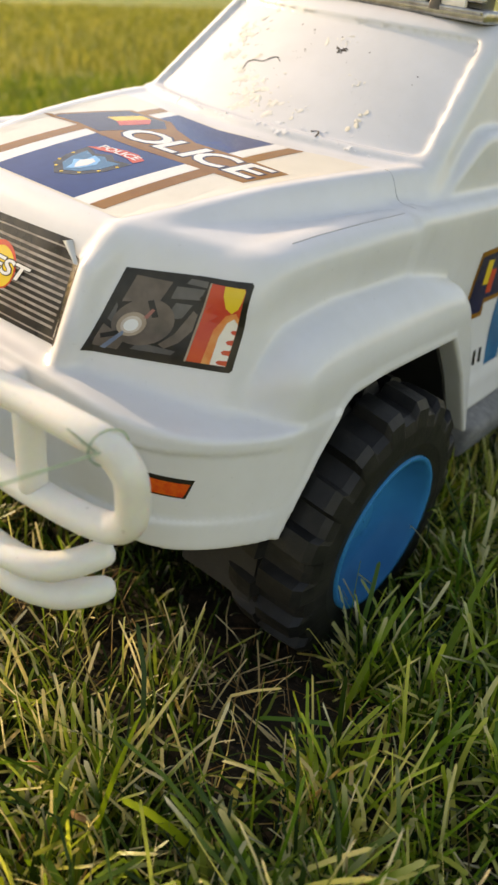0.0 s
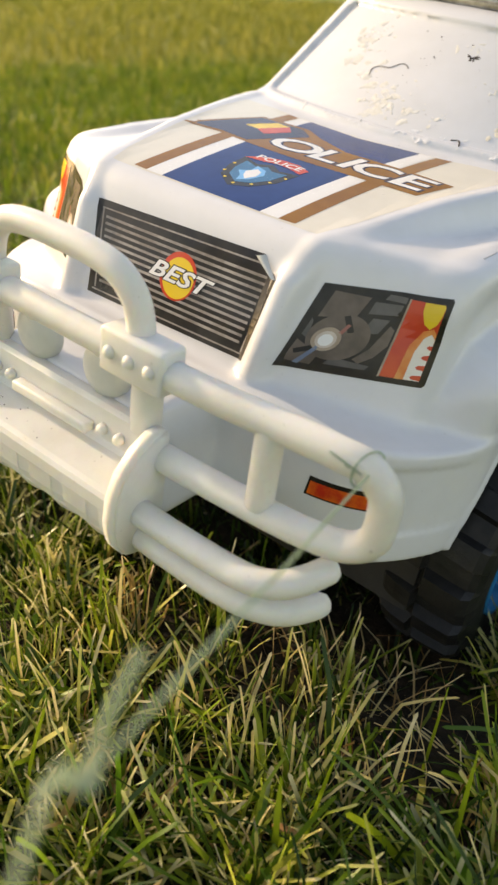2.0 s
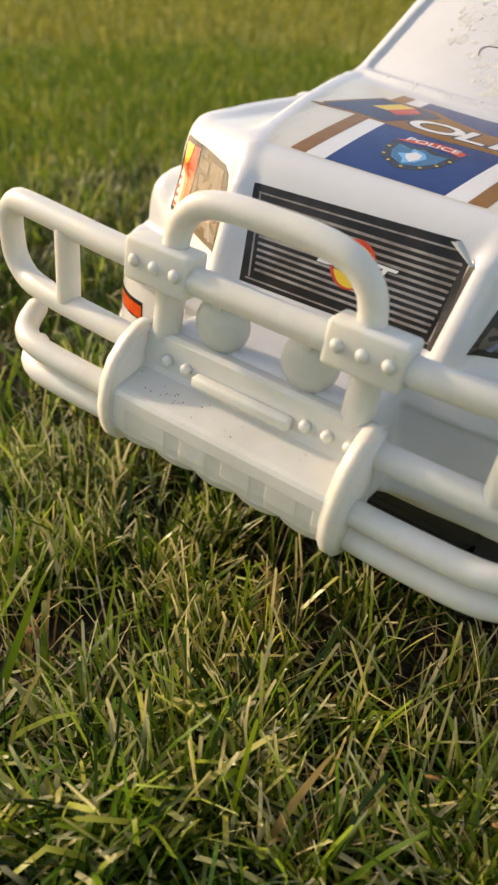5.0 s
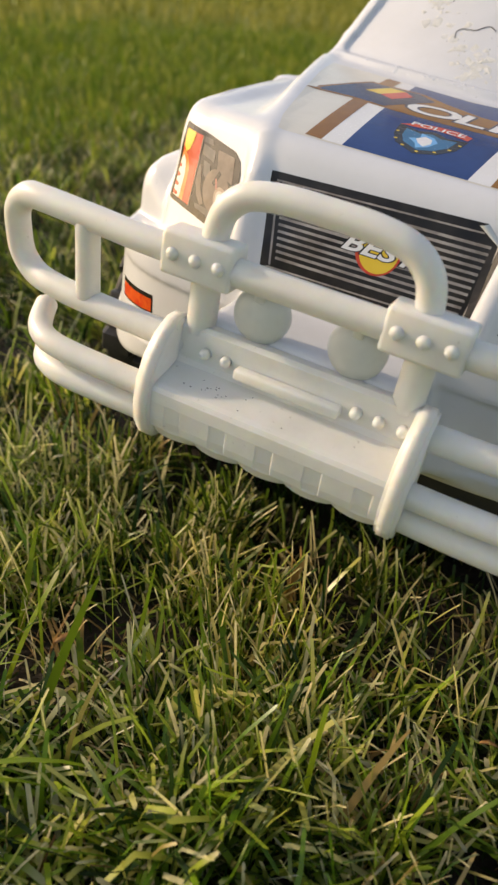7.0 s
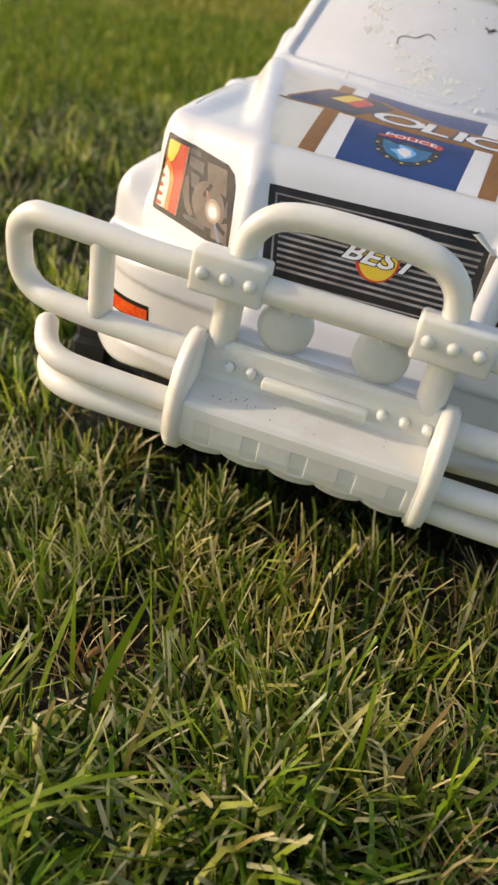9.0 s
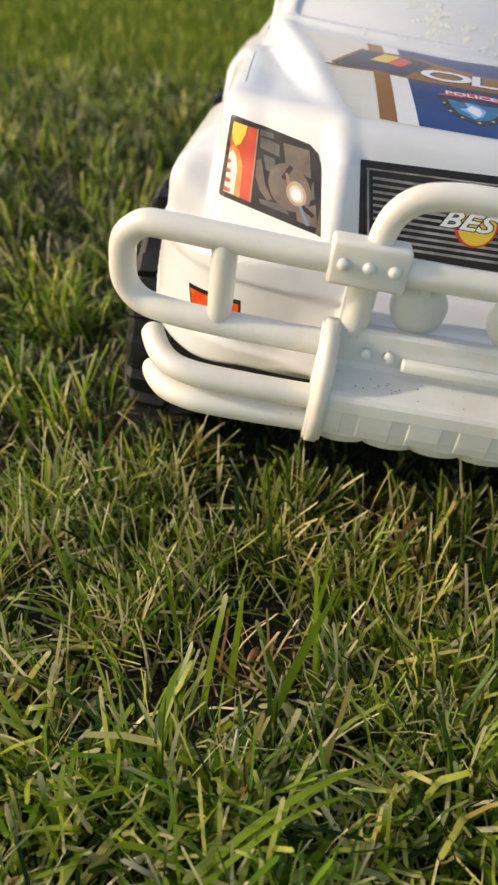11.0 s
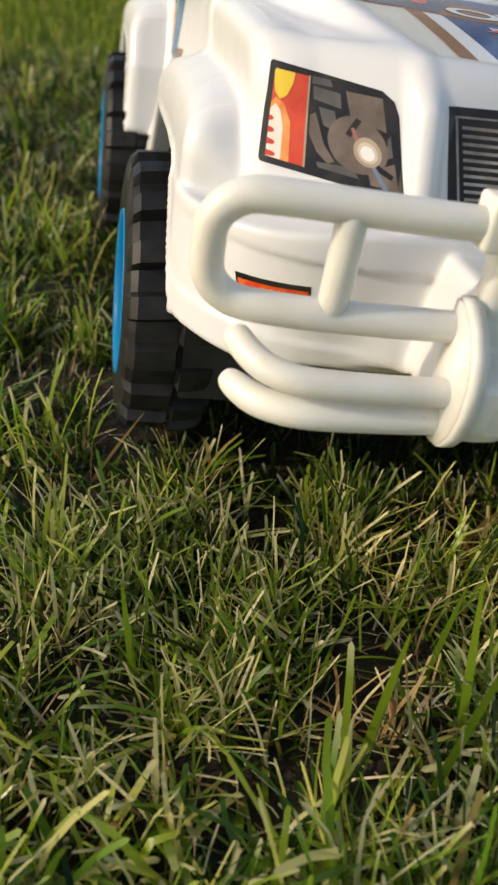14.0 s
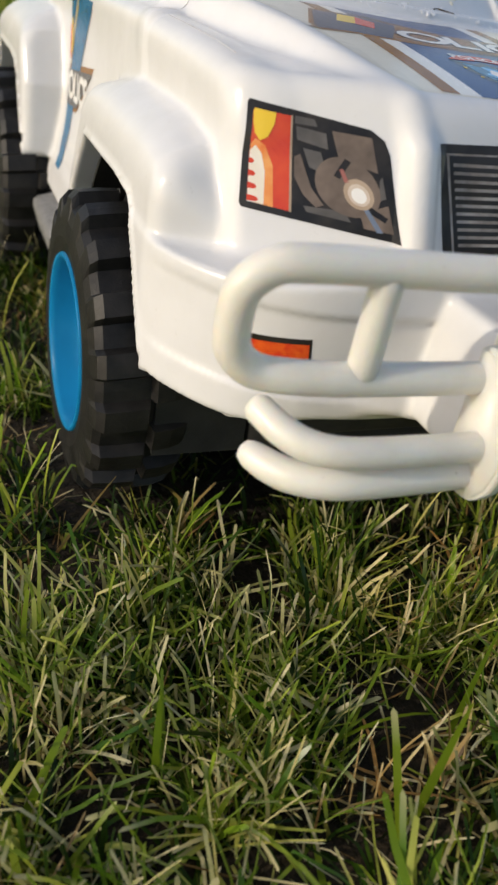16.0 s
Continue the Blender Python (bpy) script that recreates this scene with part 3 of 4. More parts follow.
    k = clear_of_toy(x, y, np.full(n, 1.0)) & (rng.uniform(-0.1, 0.8, n) < clump + rich) & ((y < -0.10) | (x > 0.165)) & (x < 0.34 - 0.5 * np.maximum(y, 0))
    blades("lush_grass", rng, x[k], y[k], (rng.uniform(0.020, 0.044, n) * np.clip(1 + 0.6 * clump, 0.5, 1.6))[k], (0.0011 + 0.0022 * rng.uniform(0, 1, n) ** 1.6)[k], np.abs(rng.normal(0.78, 0.45, n))[k], 5, UPPER,
           "lush sunlit yellow-green grass in front of the toy", 0.7, None, 0.14, 0.5)
    # broad fresh blades
    n = 2000
    x, y = rng.uniform(-0.6, 0.45, n), rng.uniform(-0.46, 0.8, n)
    length, width = rng.uniform(0.026, 0.058, n), rng.uniform(0.0022, 0.0036, n)
    k = clear_of_toy(x, y, np.full(n, 1.0)) & ~((np.abs(x) < 0.17) & (y > -0.12) & (y < 0.48))
    blades("broad_grass", rng, x[k], y[k], length[k], width[k], np.abs(rng.normal(0.75, 0.4, n))[k], 6, FRESH, "broad fresh light green grass blades", 0.6, None, 0.08)
    # dry stalks standing and lying in the sward
    n = 27000
    x, y = rng.uniform(-0.6, 0.45, n), rng.uniform(-0.46, 0.8, n)
    length = rng.uniform(0.010, 0.042, n)
    k = clear_of_toy(x, y, np.full(n, 1.0)) & (rng.uniform(0, 1, n) > 0.55 * step((-x - 0.12) / 0.12) * step((y + 0.06) / 0.12)) & (rng.uniform(0, 1, n) < 0.25 + patches(x, y, 0.06, 8))
    blades("dry_stalks", rng, x[k], y[k], length[k], rng.uniform(0.0004, 0.0012, n)[k], np.abs(rng.normal(0.8, 0.5, n))[k], 4, STRAW, "thin dry straw stalks in the lawn", 0.5, None, 0.12)
    # upright stems where the toy keeps the mower and the feet away
    n = 4200
    x, y = rng.uniform(-0.19, 0.16, n), rng.uniform(-0.145, 0.01, n)
    k = clear_of_toy(x, y, np.full(n, 1.0)) & (rng.uniform(-0.5, 0.7, n) < clumps(x, y))
    blades("stem_grass", rng, x[k], y[k], rng.uniform(0.022, 0.050, n)[k], rng.uniform(0.0007, 0.0019, n)[k], np.abs(rng.normal(0.3, 0.3, n))[k], 5, STEMS, "upright green and straw grass stems at the bumper", 0.4, None, 0.12, 0.3)
    # grass that stands up along the wheels
    n = 3600
    x, y = rng.choice([-1.0, 1.0], n) * rng.uniform(0.155, 0.25, n), rng.uniform(-0.03, 0.26, n)
    k = clear_of_toy(x, y, np.full(n, 1.0)) & (rng.uniform(-0.6, 0.6, n) < clumps(x, y) - 0.55 * (x < 0))
    blades("wheel_side_grass", rng, x[k], y[k], rng.uniform(0.022, 0.058, n)[k], rng.uniform(0.0008, 0.0026, n)[k], np.abs(rng.normal(0.35, 0.3, n))[k], 5, UPPER, "uncut grass standing beside the wheels", 0.6, None, 0.14, 0.4)
    # cut clippings caught in the top of the sward
    n = 8000
    x, y = rng.uniform(-0.5, 0.42, n), rng.uniform(-0.44, 0.6, n)
    k = clear_of_toy(x, y, np.full(n, 1.0)) & (rng.uniform(-0.2, 0.9, n) < clumps(x, y))
    blades("clippings", rng, x[k], y[k], rng.uniform(0.008, 0.028, n)[k], rng.uniform(0.0009, 0.0024, n)[k], rng.normal(1.4, 0.22, n)[k], 3, STEMS, "cut pale grass clippings caught in the lawn", 0.15, None, 0.05, 0.1,
           rise=rng.uniform(0.008, 0.022, n)[k])
    # pale tufts of dead grass
    cx, cy = np.array([0.086, 0.080, 0.105, -0.054, 0.015, 0.20, -0.16]), np.array([-0.125, -0.112, -0.16, -0.122, -0.044, -0.03, -0.06])
    n = len(cx) * 26
    x, y = np.repeat(cx, 26) + rng.normal(0, 0.007, n), np.repeat(cy, 26) + rng.normal(0, 0.005, n)
    blades("dead_tufts", rng, x, y, rng.uniform(0.018, 0.046, n), rng.uniform(0.0008, 0.0022, n), np.abs(rng.normal(0.7, 0.45, n)), 5, PALE, "pale orange-straw tufts of dead grass", 1.0)
    # the lawn beyond, greener at first, then yellow
    n = 260000
    x, y = rng.uniform(-2.3, 2.1, n), rng.uniform(-1.2, 2.9, n)
    k = (rng.uniform(0, 1, n) > inner(x, y)) & (rng.uniform(0, 1, n) > ripe(x, y))
    length = rng.uniform(0.018, 0.042, n)
    blades("middle_lawn_grass", rng, x[k], y[k], length[k], rng.uniform(0.0014, 0.0032, n)[k], np.abs(rng.normal(0.45, 0.35, n))[k], 2, FAR_GRASS, "sunlit lawn grass further off", 0.6, None, 0.2)
    n = 120000
    reach, around = rng.uniform(1.3, 8.0, n), rng.uniform(0, 2 * np.pi, n)
    x, y = reach * np.cos(around), reach * np.sin(around) + 0.2
    k = rng.uniform(0, 1, n) < ripe(x, y)
    length = rng.uniform(0.035, 0.065, n)
    blades("far_lawn_grass", rng, x[k], y[k], length[k], (rng.uniform(0.0025, 0.005, n) * (0.6 + 0.4 * reach))[k], np.abs(rng.normal(0.35, 0.3, n))[k], 2, YELLOW_GRASS, "yellow-green sunlit lawn in the distance")


STEMS = grass_material("pale_stems", [(0.0, (0.10, 0.19, 0.02)), (0.48, (0.32, 0.42, 0.06)), (0.68, (0.66, 0.60, 0.26)), (1.0, (0.85, 0.76, 0.50))], 0.4, 0.34, 0.3)
PALE = grass_material("dead_blades", [(0.0, (0.36, 0.20, 0.07)), (0.5, (0.55, 0.40, 0.18)), (1.0, (0.68, 0.58, 0.36))], 0.3)
FRESH = grass_material("fresh_blades", [(0.0, (0.12, 0.21, 0.018)), (0.5, (0.24, 0.35, 0.025)), (1.0, (0.40, 0.48, 0.04))], 0.45)
STRAW = grass_material("straw_stalks", [(0.0, (0.14, 0.07, 0.03)), (0.38, (0.38, 0.25, 0.11)), (0.72, (0.74, 0.65, 0.41)), (1.0, (0.88, 0.83, 0.64))], 0.35)

ground = build_ground()

# ---- the toy police truck ----
truck = new("toy_truck")
truck.matrix_world = CAR
tagged(truck, "white plastic toy police off-roader with bull bar, leaning on a lawn", "toy car")


def grid(a, b, fine, coarse_from=None, coarse=6.0):
    if coarse_from is None:
        return np.arange(a, b + fine, fine)
    return np.concatenate([np.arange(a, coarse_from, fine), np.arange(coarse_from, b + coarse, coarse)])


bv, bf = rind(grid(-152, 152, 1.75), grid(-78, 470, 1.75, 210, 5.0), grid(54, 274, 1.75), body_field)
body = part("body_shell", mesh_of("body_shell", bv * 0.001, bf), WHITE, truck, "glossy white moulded plastic body")



def arch_liner(s, off):
    """Black inner lining of a wheel opening."""
    bm = bmesh.new()
    cy, cz = 105.0, 80.0
    loop = [(cy + (y - cy) * 0.985 + off, cz + (z - cz) * 0.97) for y, z in ARCH]
    inner = [(cy + (y - cy) * 0.955 + off, cz + (z - cz) * 0.93) for y, z in ARCH]
    rows = [[bm.verts.new(mm(s * a, y, z)) for y, z in line] for line, a in ((loop, 80), (loop, 121), (inner, 121), (inner, 80))]
    for p, q in zip(rows, rows[1:]):
        for k in range(len(ARCH) - 1):
            bm.faces.new((p[k], p[k + 1], q[k + 1], q[k]))
    return part("wheel_arch_liner", bm, BLACK, truck, smooth=False)


for s in (-1, 1):
    arch_liner(s, 0.0)
    arch_liner(s, REAR)
    line = np.stack([s * np.linspace(101.0, 104.0, 16), np.linspace(38, 114, 16), np.zeros(16)], 1)
    cowl = np.stack([s * np.linspace(86, 105, 8), np.full(8, 121.0), np.zeros(8)], 1)
    part("shut_line", tube([tuple(p) for p in onto_body(cowl, "z", 290, -1, -0.1) * 1000], 0.3, sides=6, steps=2), SEAM, truck)
    part("shut_line", tube([tuple(p) for p in onto_body(line, "z", 290, -1, -0.1) * 1000], 0.35, sides=6, steps=2), SEAM, truck)
part("chassis", rbox((0, 232, 56), (158, 430, 50), 6), BLACK, truck, "black plastic chassis")
# Added black plate that stands in for the shade under the bumper
part("underside_shade", rbox((0, 10, 74.5), (172, 74, 11), 2), BLACK, truck)
part("wheel_well", rbox((0, 100, 92), (172, 168, 74), 6), BLACK, truck)
part("wheel_well", rbox((0, 100 + REAR, 92), (172, 168, 74), 6), BLACK, truck)
for s in (-1, 1):
    part("side_step", rbox((s * 114, 246, 50), (38, 84, 26), 5, turn=(0, s * 16, 0)), GREY, truck, "dark grey textured side step")


# wheels
def wheel(s, y, out=0.0):
    cz = 51.6
    hub = part("wheel", lathe([(s * 70, 3), (s * 70, 9), (s * 118, 9), (s * 118, 3)], (0, y, cz), sides=16), BLACK, truck, "wheel with black tyre and blue rim")
    prof = [(102, 42, 0), (101, 52, 0), (103, 60, 0.15), (105, 64.5, 0.75), (108, 66.5, 1), (114, 68, 1), (121.5, 68.3, 1), (123, 68.3, 0.1), (124.5, 68.3, 1), (133, 68, 1), (142, 67.2, 1),
            (145.0, 65, 0.8), (146.6, 60, 0.25), (147.4, 52, 0), (146.4, 45.5, 0)]
    marks = (0.0, 0.20, 0.29, 0.5, 0.71, 0.80)
    bm, rings, n, k = bmesh.new(), [], 18, len(marks)
    for u, r0, lug in prof:
        ring = []
        for j in range(n * k):
            ph = marks[j % k]
            high = 0.25 < ph < 0.75 if u < 123 else not 0.25 < ph < 0.75
            up = lug * (5.0 if high else 0.0) - 4.6
            a = 2 * math.pi * (j // k + ph + 0.004 * (u - 123)) / n
            ring.append(bm.verts.new(mm(s * (u + out), y + (r0 + up) * math.cos(a), cz + (r0 + up) * math.sin(a))))
        rings.append(ring)
    for p, q in zip(rings, rings[1:]):
        for j in range(n * k):
            i = (j + 1) % (n * k)
            bm.faces.new((p[j], p[i], q[i], q[j]))
    part("tyre", bm, RUBBER, hub, "black rubber tyre with chunky tread blocks", smooth=False)
    rim = [(140, 40.8), (146.8, 40.6), (147.6, 39.9), (147.2, 38.2), (144.5, 37.4), (138, 35.0), (133, 32.6), (130, 29), (128.5, 23), (128.5, 14), (129, 12), (133, 10), (134.5, 7), (134.5, 0.5)]
    part("rim", lathe([(s * (u + out), r) for u, r in rim], (0, y, cz), sides=64, closed=False), BLUE_RIM, hub, "bright blue deep-dish plastic rim")
    for k in range(6):
        a = math.pi * k / 3 + 0.2
        part("spoke", rbox((s * (127.6 + out), y + 20 * math.cos(a), cz + 20 * math.sin(a)), (3, 17, 6), 0.9, turn=(math.degrees(a), 0, 0)), BLUE_RIM, hub)


for s in (-1, 1):
    wheel(s, 86.0)
    wheel(s, 81.0 + REAR, 6.0)

# stickers
LAMP = [(57.0, 141.0), (104.4, 142.2), (103.6, 175.0), (63.2, 172.4)]


def lamp_point(u, v, s):
    """u from the inner to the outer edge, v from the bottom to the top of a headlamp sticker."""
    a = [LAMP[0][k] * (1 - u) + LAMP[1][k] * u for k in (0, 1)]
    b = [LAMP[3][k] * (1 - u) + LAMP[2][k] * u for k in (0, 1)]
    return s * (a[0] * (1 - v) + b[0] * v), a[1] * (1 - v) + b[1] * v


def headlamp(s):
    def shape(pts):
        return [lamp_point(u, v, s) for u, v in pts]

    base = decal("headlamp_sticker", shape([(0, 0), (0.985, 0), (1, 0.03), (1, 0.97), (0.985, 1), (0.12, 1), (0.03, 0.93), (0, 0.8)] if s < 0 else [(0, 0), (0.985, 0), (1, 0.03), (1, 0.97), (0.985, 1), (0.01, 1)]),
                 "front", P_BLACK, truck, 0.4, "dark glossy headlamp sticker with red and yellow edge")
    decal("red_panel", shape([(0.69, 0.065), (0.955, 0.07), (0.96, 0.90), (0.95, 0.93), (0.69, 0.94)]), "front", P_RED, base, 0.57)
    decal("panel_edge", shape([(0.675, 0.06), (0.69, 0.06), (0.69, 0.945), (0.675, 0.945)]), "front", P_TAN, base, 0.62)
    decal("orange_flame", shape([(0.79, 0.065), (0.955, 0.07), (0.957, 0.60), (0.93, 0.66), (0.86, 0.62), (0.80, 0.45)]), "front", P_PEACH, base, 0.67)
    decal("pale_flame", shape([(0.85, 0.07), (0.955, 0.07), (0.957, 0.54), (0.925, 0.60), (0.88, 0.54), (0.85, 0.38)]), "front", P_LIGHT, base, 0.77)
    for k in range(4):
        v = 0.075 + 0.115 * k
        decal("red_flame", shape([(0.958, v), (0.90 + 0.012 * k, v + 0.008), (0.885 + 0.012 * k, v + 0.03), (0.90 + 0.012 * k, v + 0.052), (0.958, v + 0.06)]), "front", P_RED, base, 0.87)
    decal("yellow_flame", shape([(0.80, 0.935), (0.95, 0.93), (0.96, 0.90), (0.955, 0.80), (0.94, 0.71), (0.90, 0.65), (0.85, 0.70), (0.81, 0.83)]), "front", P_YELLOW, base, 0.87)
    decal("facet", shape([(0.44, 0.48), (0.56, 0.52), (0.60, 0.68), (0.48, 0.68)]), "front", P_GREYP, base, 0.57)
    decal("facet", shape([(0.06, 0.40), (0.11, 0.36), (0.09, 0.56), (0.07, 0.60)]), "front", P_GREYP, base, 0.57)
    decal("facet", shape([(0.10, 0.62), (0.36, 0.66), (0.40, 0.90), (0.12, 0.93)]), "front", P_TAUPE, base, 0.57)
    decal("facet", shape([(0.43, 0.72), (0.64, 0.74), (0.65, 0.86), (0.44, 0.86)]), "front", P_GREYP, base, 0.57)
    decal("facet", shape([(0.50, 0.90), (0.66, 0.88), (0.66, 0.95), (0.52, 0.96)]), "front", P_GREYP, base, 0.57)
    decal("facet", shape([(0.62, 0.62), (0.66, 0.58), (0.66, 0.40), (0.60, 0.25), (0.52, 0.16), (0.47, 0.20), (0.55, 0.34)]), "front", P_TAUPE, base, 0.57)
    decal("facet", shape([(0.30, 0.10), (0.58, 0.10), (0.60, 0.15), (0.34, 0.19)]), "front", P_GREYP, base, 0.57)
    decal("facet", shape([(0.03, 0.08), (0.22, 0.07), (0.24, 0.20), (0.05, 0.34)]), "front", P_TAUPE, base, 0.57)
    decal("reflector", shape(ellipse(0.31, 0.42, 0.215, 0.27)), "front", P_TAUPE, base, 0.62)
    decal("facet", shape([(0.28, 0.66), (0.32, 0.68), (0.40, 0.50), (0.36, 0.48)]), "front", P_BLACK, base, 0.72)
    decal("facet", shape([(0.06, 0.22), (0.08, 0.17), (0.30, 0.30), (0.28, 0.36)]), "front", P_BLACK, base, 0.72)
    decal("red_glint", shape([(0.30, 0.47), (0.33, 0.46), (0.36, 0.57), (0.335, 0.58)]), "front", P_ROSE, base, 0.77)
    decal("blue_glint", shape([(0.10, 0.07), (0.14, 0.06), (0.235, 0.30), (0.21, 0.32)]), "front", P_GLINT, base, 0.77)
    decal("lamp_ring", shape(ellipse(0.24, 0.38, 0.10, 0.14)), "front", P_TAN, base, 0.77)
    decal("lamp_glow", shape(ellipse(0.24, 0.375, 0.072, 0.10)), "front", P_BEIGE, base, 0.82)
    decal("lamp_spot", shape(ellipse(0.24, 0.37, 0.05, 0.07)), "front", P_WHITE, base, 0.87)


for s in (-1, 1):
    headlamp(s)
    sig = [(s * 85, 101.5), (s * 109, 99), (s * 111, 107.5), (s * 86, 110)]
    base = decal("indicator_sticker", sig, "front", P_BLACK, truck, 0.25, "orange indicator sticker with a black edge")
    decal("orange_panel", [(s * 86.0, 102.1), (s * 108.4, 99.7), (s * 110.0, 105.6), (s * 86.6, 108.0)], "front", P_ORANGE, base, 0.4, cell=3)

grille = decal("grille_sticker", [(-40.3, 136.2), (45.0, 138.3), (48.6, 170), (42.5, 171.8), (40, 176.0), (-47.0, 172.4)], "front", P_BLACK, truck, 0.25,
               "black grille sticker with printed slats and a round badge, one corner peeling")
decal("frame_line", [(-44, 169.8), (39.5, 173.0), (39.8, 172.4), (-44, 169.2)], "front", P_SLAT, grille, 0.4)
decal("frame_line", [(-38, 138.5), (43, 140.5), (43, 139.9), (-38, 137.9)], "front", P_SLAT, grille, 0.4)
decal("frame_line", [(-37.0, 139), (-36.1, 139), (-42.8, 169.3), (-43.7, 169.3)], "front", P_SLAT, grille, 0.4, cell=12)
decal("frame_line", [(42.4, 140.8), (43.2, 140.8), (46.4, 169.6), (45.6, 169.6)], "front", P_SLAT, grille, 0.4, cell=12)
for k in range(11):
    q = (k + 0.7) / 11.5
    za, zb = 140.0 + 28.0 * q, 141.6 + 28.5 * q
    xa, xb = -34.6 - 6.6 * q, 40.8 + 3.2 * q
    decal("slat", [(xa, za), (xb, zb), (xb, zb + 1.0), (xa, za + 1.0)], "front", P_SLAT, grille, 0.45, cell=12)
bm = bmesh.new()
flap = []
for i in range(5):
    v = i / 4
    fold = onto_body(np.array([(48.6 - 2.5 * v, 0, 170 - 0.5 * v), (40.0 - 3 * v, 0, 176.0 - 1.5 * v)]), "y", -120, 1, 0.3)
    flap.append([bm.verts.new((p[0], p[1] - 0.0020 * math.sin(v * 2.3), p[2] + 0.0006 * v)) for p in fold])
for a, b in zip(flap, flap[1:]):
    bm.faces.new((a[0], a[1], b[1], b[0]))
part("peeled_corner", bm, SPOT, grille, "pale back of the peeling sticker corner")
bmk = (4.5, 156.5)
decal("badge", ellipse(*bmk, 9.2, 9.2), "front", P_RED, grille, 0.55, "round yellow and red badge")
decal("badge_disc", ellipse(bmk[0] + 0.4, bmk[1] - 0.6, 7.8, 7.8), "front", P_YELLOW, grille, 0.65)
decal("badge_lettering", None, "front", P_BLACK, grille, 0.75, data=placed(word_mesh("BEST", 8.8, 0.55, 0.35, 1.6), 4.2, 156.3))
decal("badge_lettering", None, "front", P_WHITE, grille, 0.95, data=placed(word_mesh("BEST", 8.8, 0.2, 0.35, 1.6), 4.2, 156.3))

hood = decal("hood_sticker", [(-53, -2.5), (53, -2.5), (58, 12), (66, 50), (76, 95), (80, 120), (58, 118), (47, 114), (0, 109), (-47, 114), (-58, 118), (-80, 120), (-76, 95), (-66, 50), (-58, 12)],
             "top", P_CREAM, truck, 0.2, "cream police hood sticker with blue field, brown stripes and lettering", cell=6)
decal("blue_field", [(-25.5, -1.3), (25.5, -1.3), (31.5, 111.5), (0, 107), (-31.5, 111.5)], "top", P_NAVY, hood, 0.4, cell=6)
for s in (-1, 1):
    decal("white_line", [(s * 25.5, -1.3), (s * 34.4, -1.3), (s * 38.5, 112), (s * 31.5, 111.5)], "top", P_WHITE, hood, 0.4, cell=6)
    decal("brown_stripe", [(s * 34.4, -1.3), (s * 41.8, -0.8), (s * 47, 114), (s * 39.5, 112)], "top", P_BROWN, hood, 0.45, cell=6)
# banner with its stylised first letter, a flag, and the rest of the word
decal("banner", [(-67.5, 56), (-46, 57.5), (-24, 55), (0, 54), (60, 56), (65.5, 79), (42, 81), (10, 80.5), (-10, 89), (-22, 97), (-50, 97)], "top", P_BROWN, hood, 0.55, cell=6)
decal("banner_tip", [(-64.0, 58.5), (-46, 60), (-30, 58), (-14, 86), (-24, 94.5), (-49.5, 94.5)], "top", P_DARK, hood, 0.65, cell=6)
decal("banner_ground", [(-24, 58), (0, 56.5), (58, 57.5), (63.5, 78), (40, 80.5), (8, 79.5), (-14, 86)], "top", P_BROWN, hood, 0.65, cell=6)
decal("yellow_flag", [(-46, 77), (-38, 76), (-30.5, 92), (-38.5, 93)], "top", P_YELLOW, hood, 0.75)
decal("red_flag", [(-38, 76), (-31, 72), (-24.5, 85), (-30.5, 92)], "top", P_RED, hood, 0.75)
for word, u in (("O", -10.5), ("L", 7.5), ("I", 19.5), ("C", 31.5), ("E", 50.0)):
    decal("letter", None, "top", P_DARK, hood, 0.8, data=placed(word_mesh(word, 23.5, 1.3, 0.1, 1.25 if word in "LIC" else 1.4), u, 68.3))
    decal("letter", None, "top", P_WHITE, hood, 0.95, data=placed(word_mesh(word, 23.5, 0.45, 0.1, 1.25 if word in "LIC" else 1.4), u, 68.3))
# shield
shield = [(-15.5, 40), (-14, 27), (-10, 17), (0, 9.5), (8, 14), (13.5, 24), (15, 38), (6, 36), (0, 40), (-6, 36)]
decal("shield", shield, "top", P_BLACK, hood, 0.55, cell=8)
decal("shield_field", [(u * 0.74, 26 + (v - 26) * 0.72) for u, v in shield], "top", P_TEAL, hood, 0.65, cell=8)
decal("shield_figure", [(-4, 34), (2, 32), (5, 27), (3, 20), (-1, 16), (-3, 21), (-7, 25), (-3, 28)], "top", P_SKY, hood, 0.75)
decal("shield_figure", [(-1.5, 31), (2, 29), (3, 24), (1, 19), (-2, 22), (-4, 26)], "top", P_WHITE, hood, 0.85)
for u, v in ((-12.6, 30), (-10.6, 21), (-6, 15.5), (0.5, 12.6), (6.5, 16.5), (10.5, 23), (12.4, 31)):
    decal("shield_dot", ellipse(u * 1.06, v, 0.8, 0.8, 8), "top", P_YELLOW, hood, 0.7)
decal("shield_ribbon", [(-15.5, 39.5), (-8, 46), (0, 48), (8, 48), (15, 44.5), (14, 39), (7, 41.5), (0, 42), (-8, 40)], "top", P_RED, hood, 0.8)
decal("ribbon_lettering", None, "top", P_WHITE, hood, 0.95, data=placed(word_mesh("POLICE", 6.4, 0.1, 0, 1.15), 0, 44))


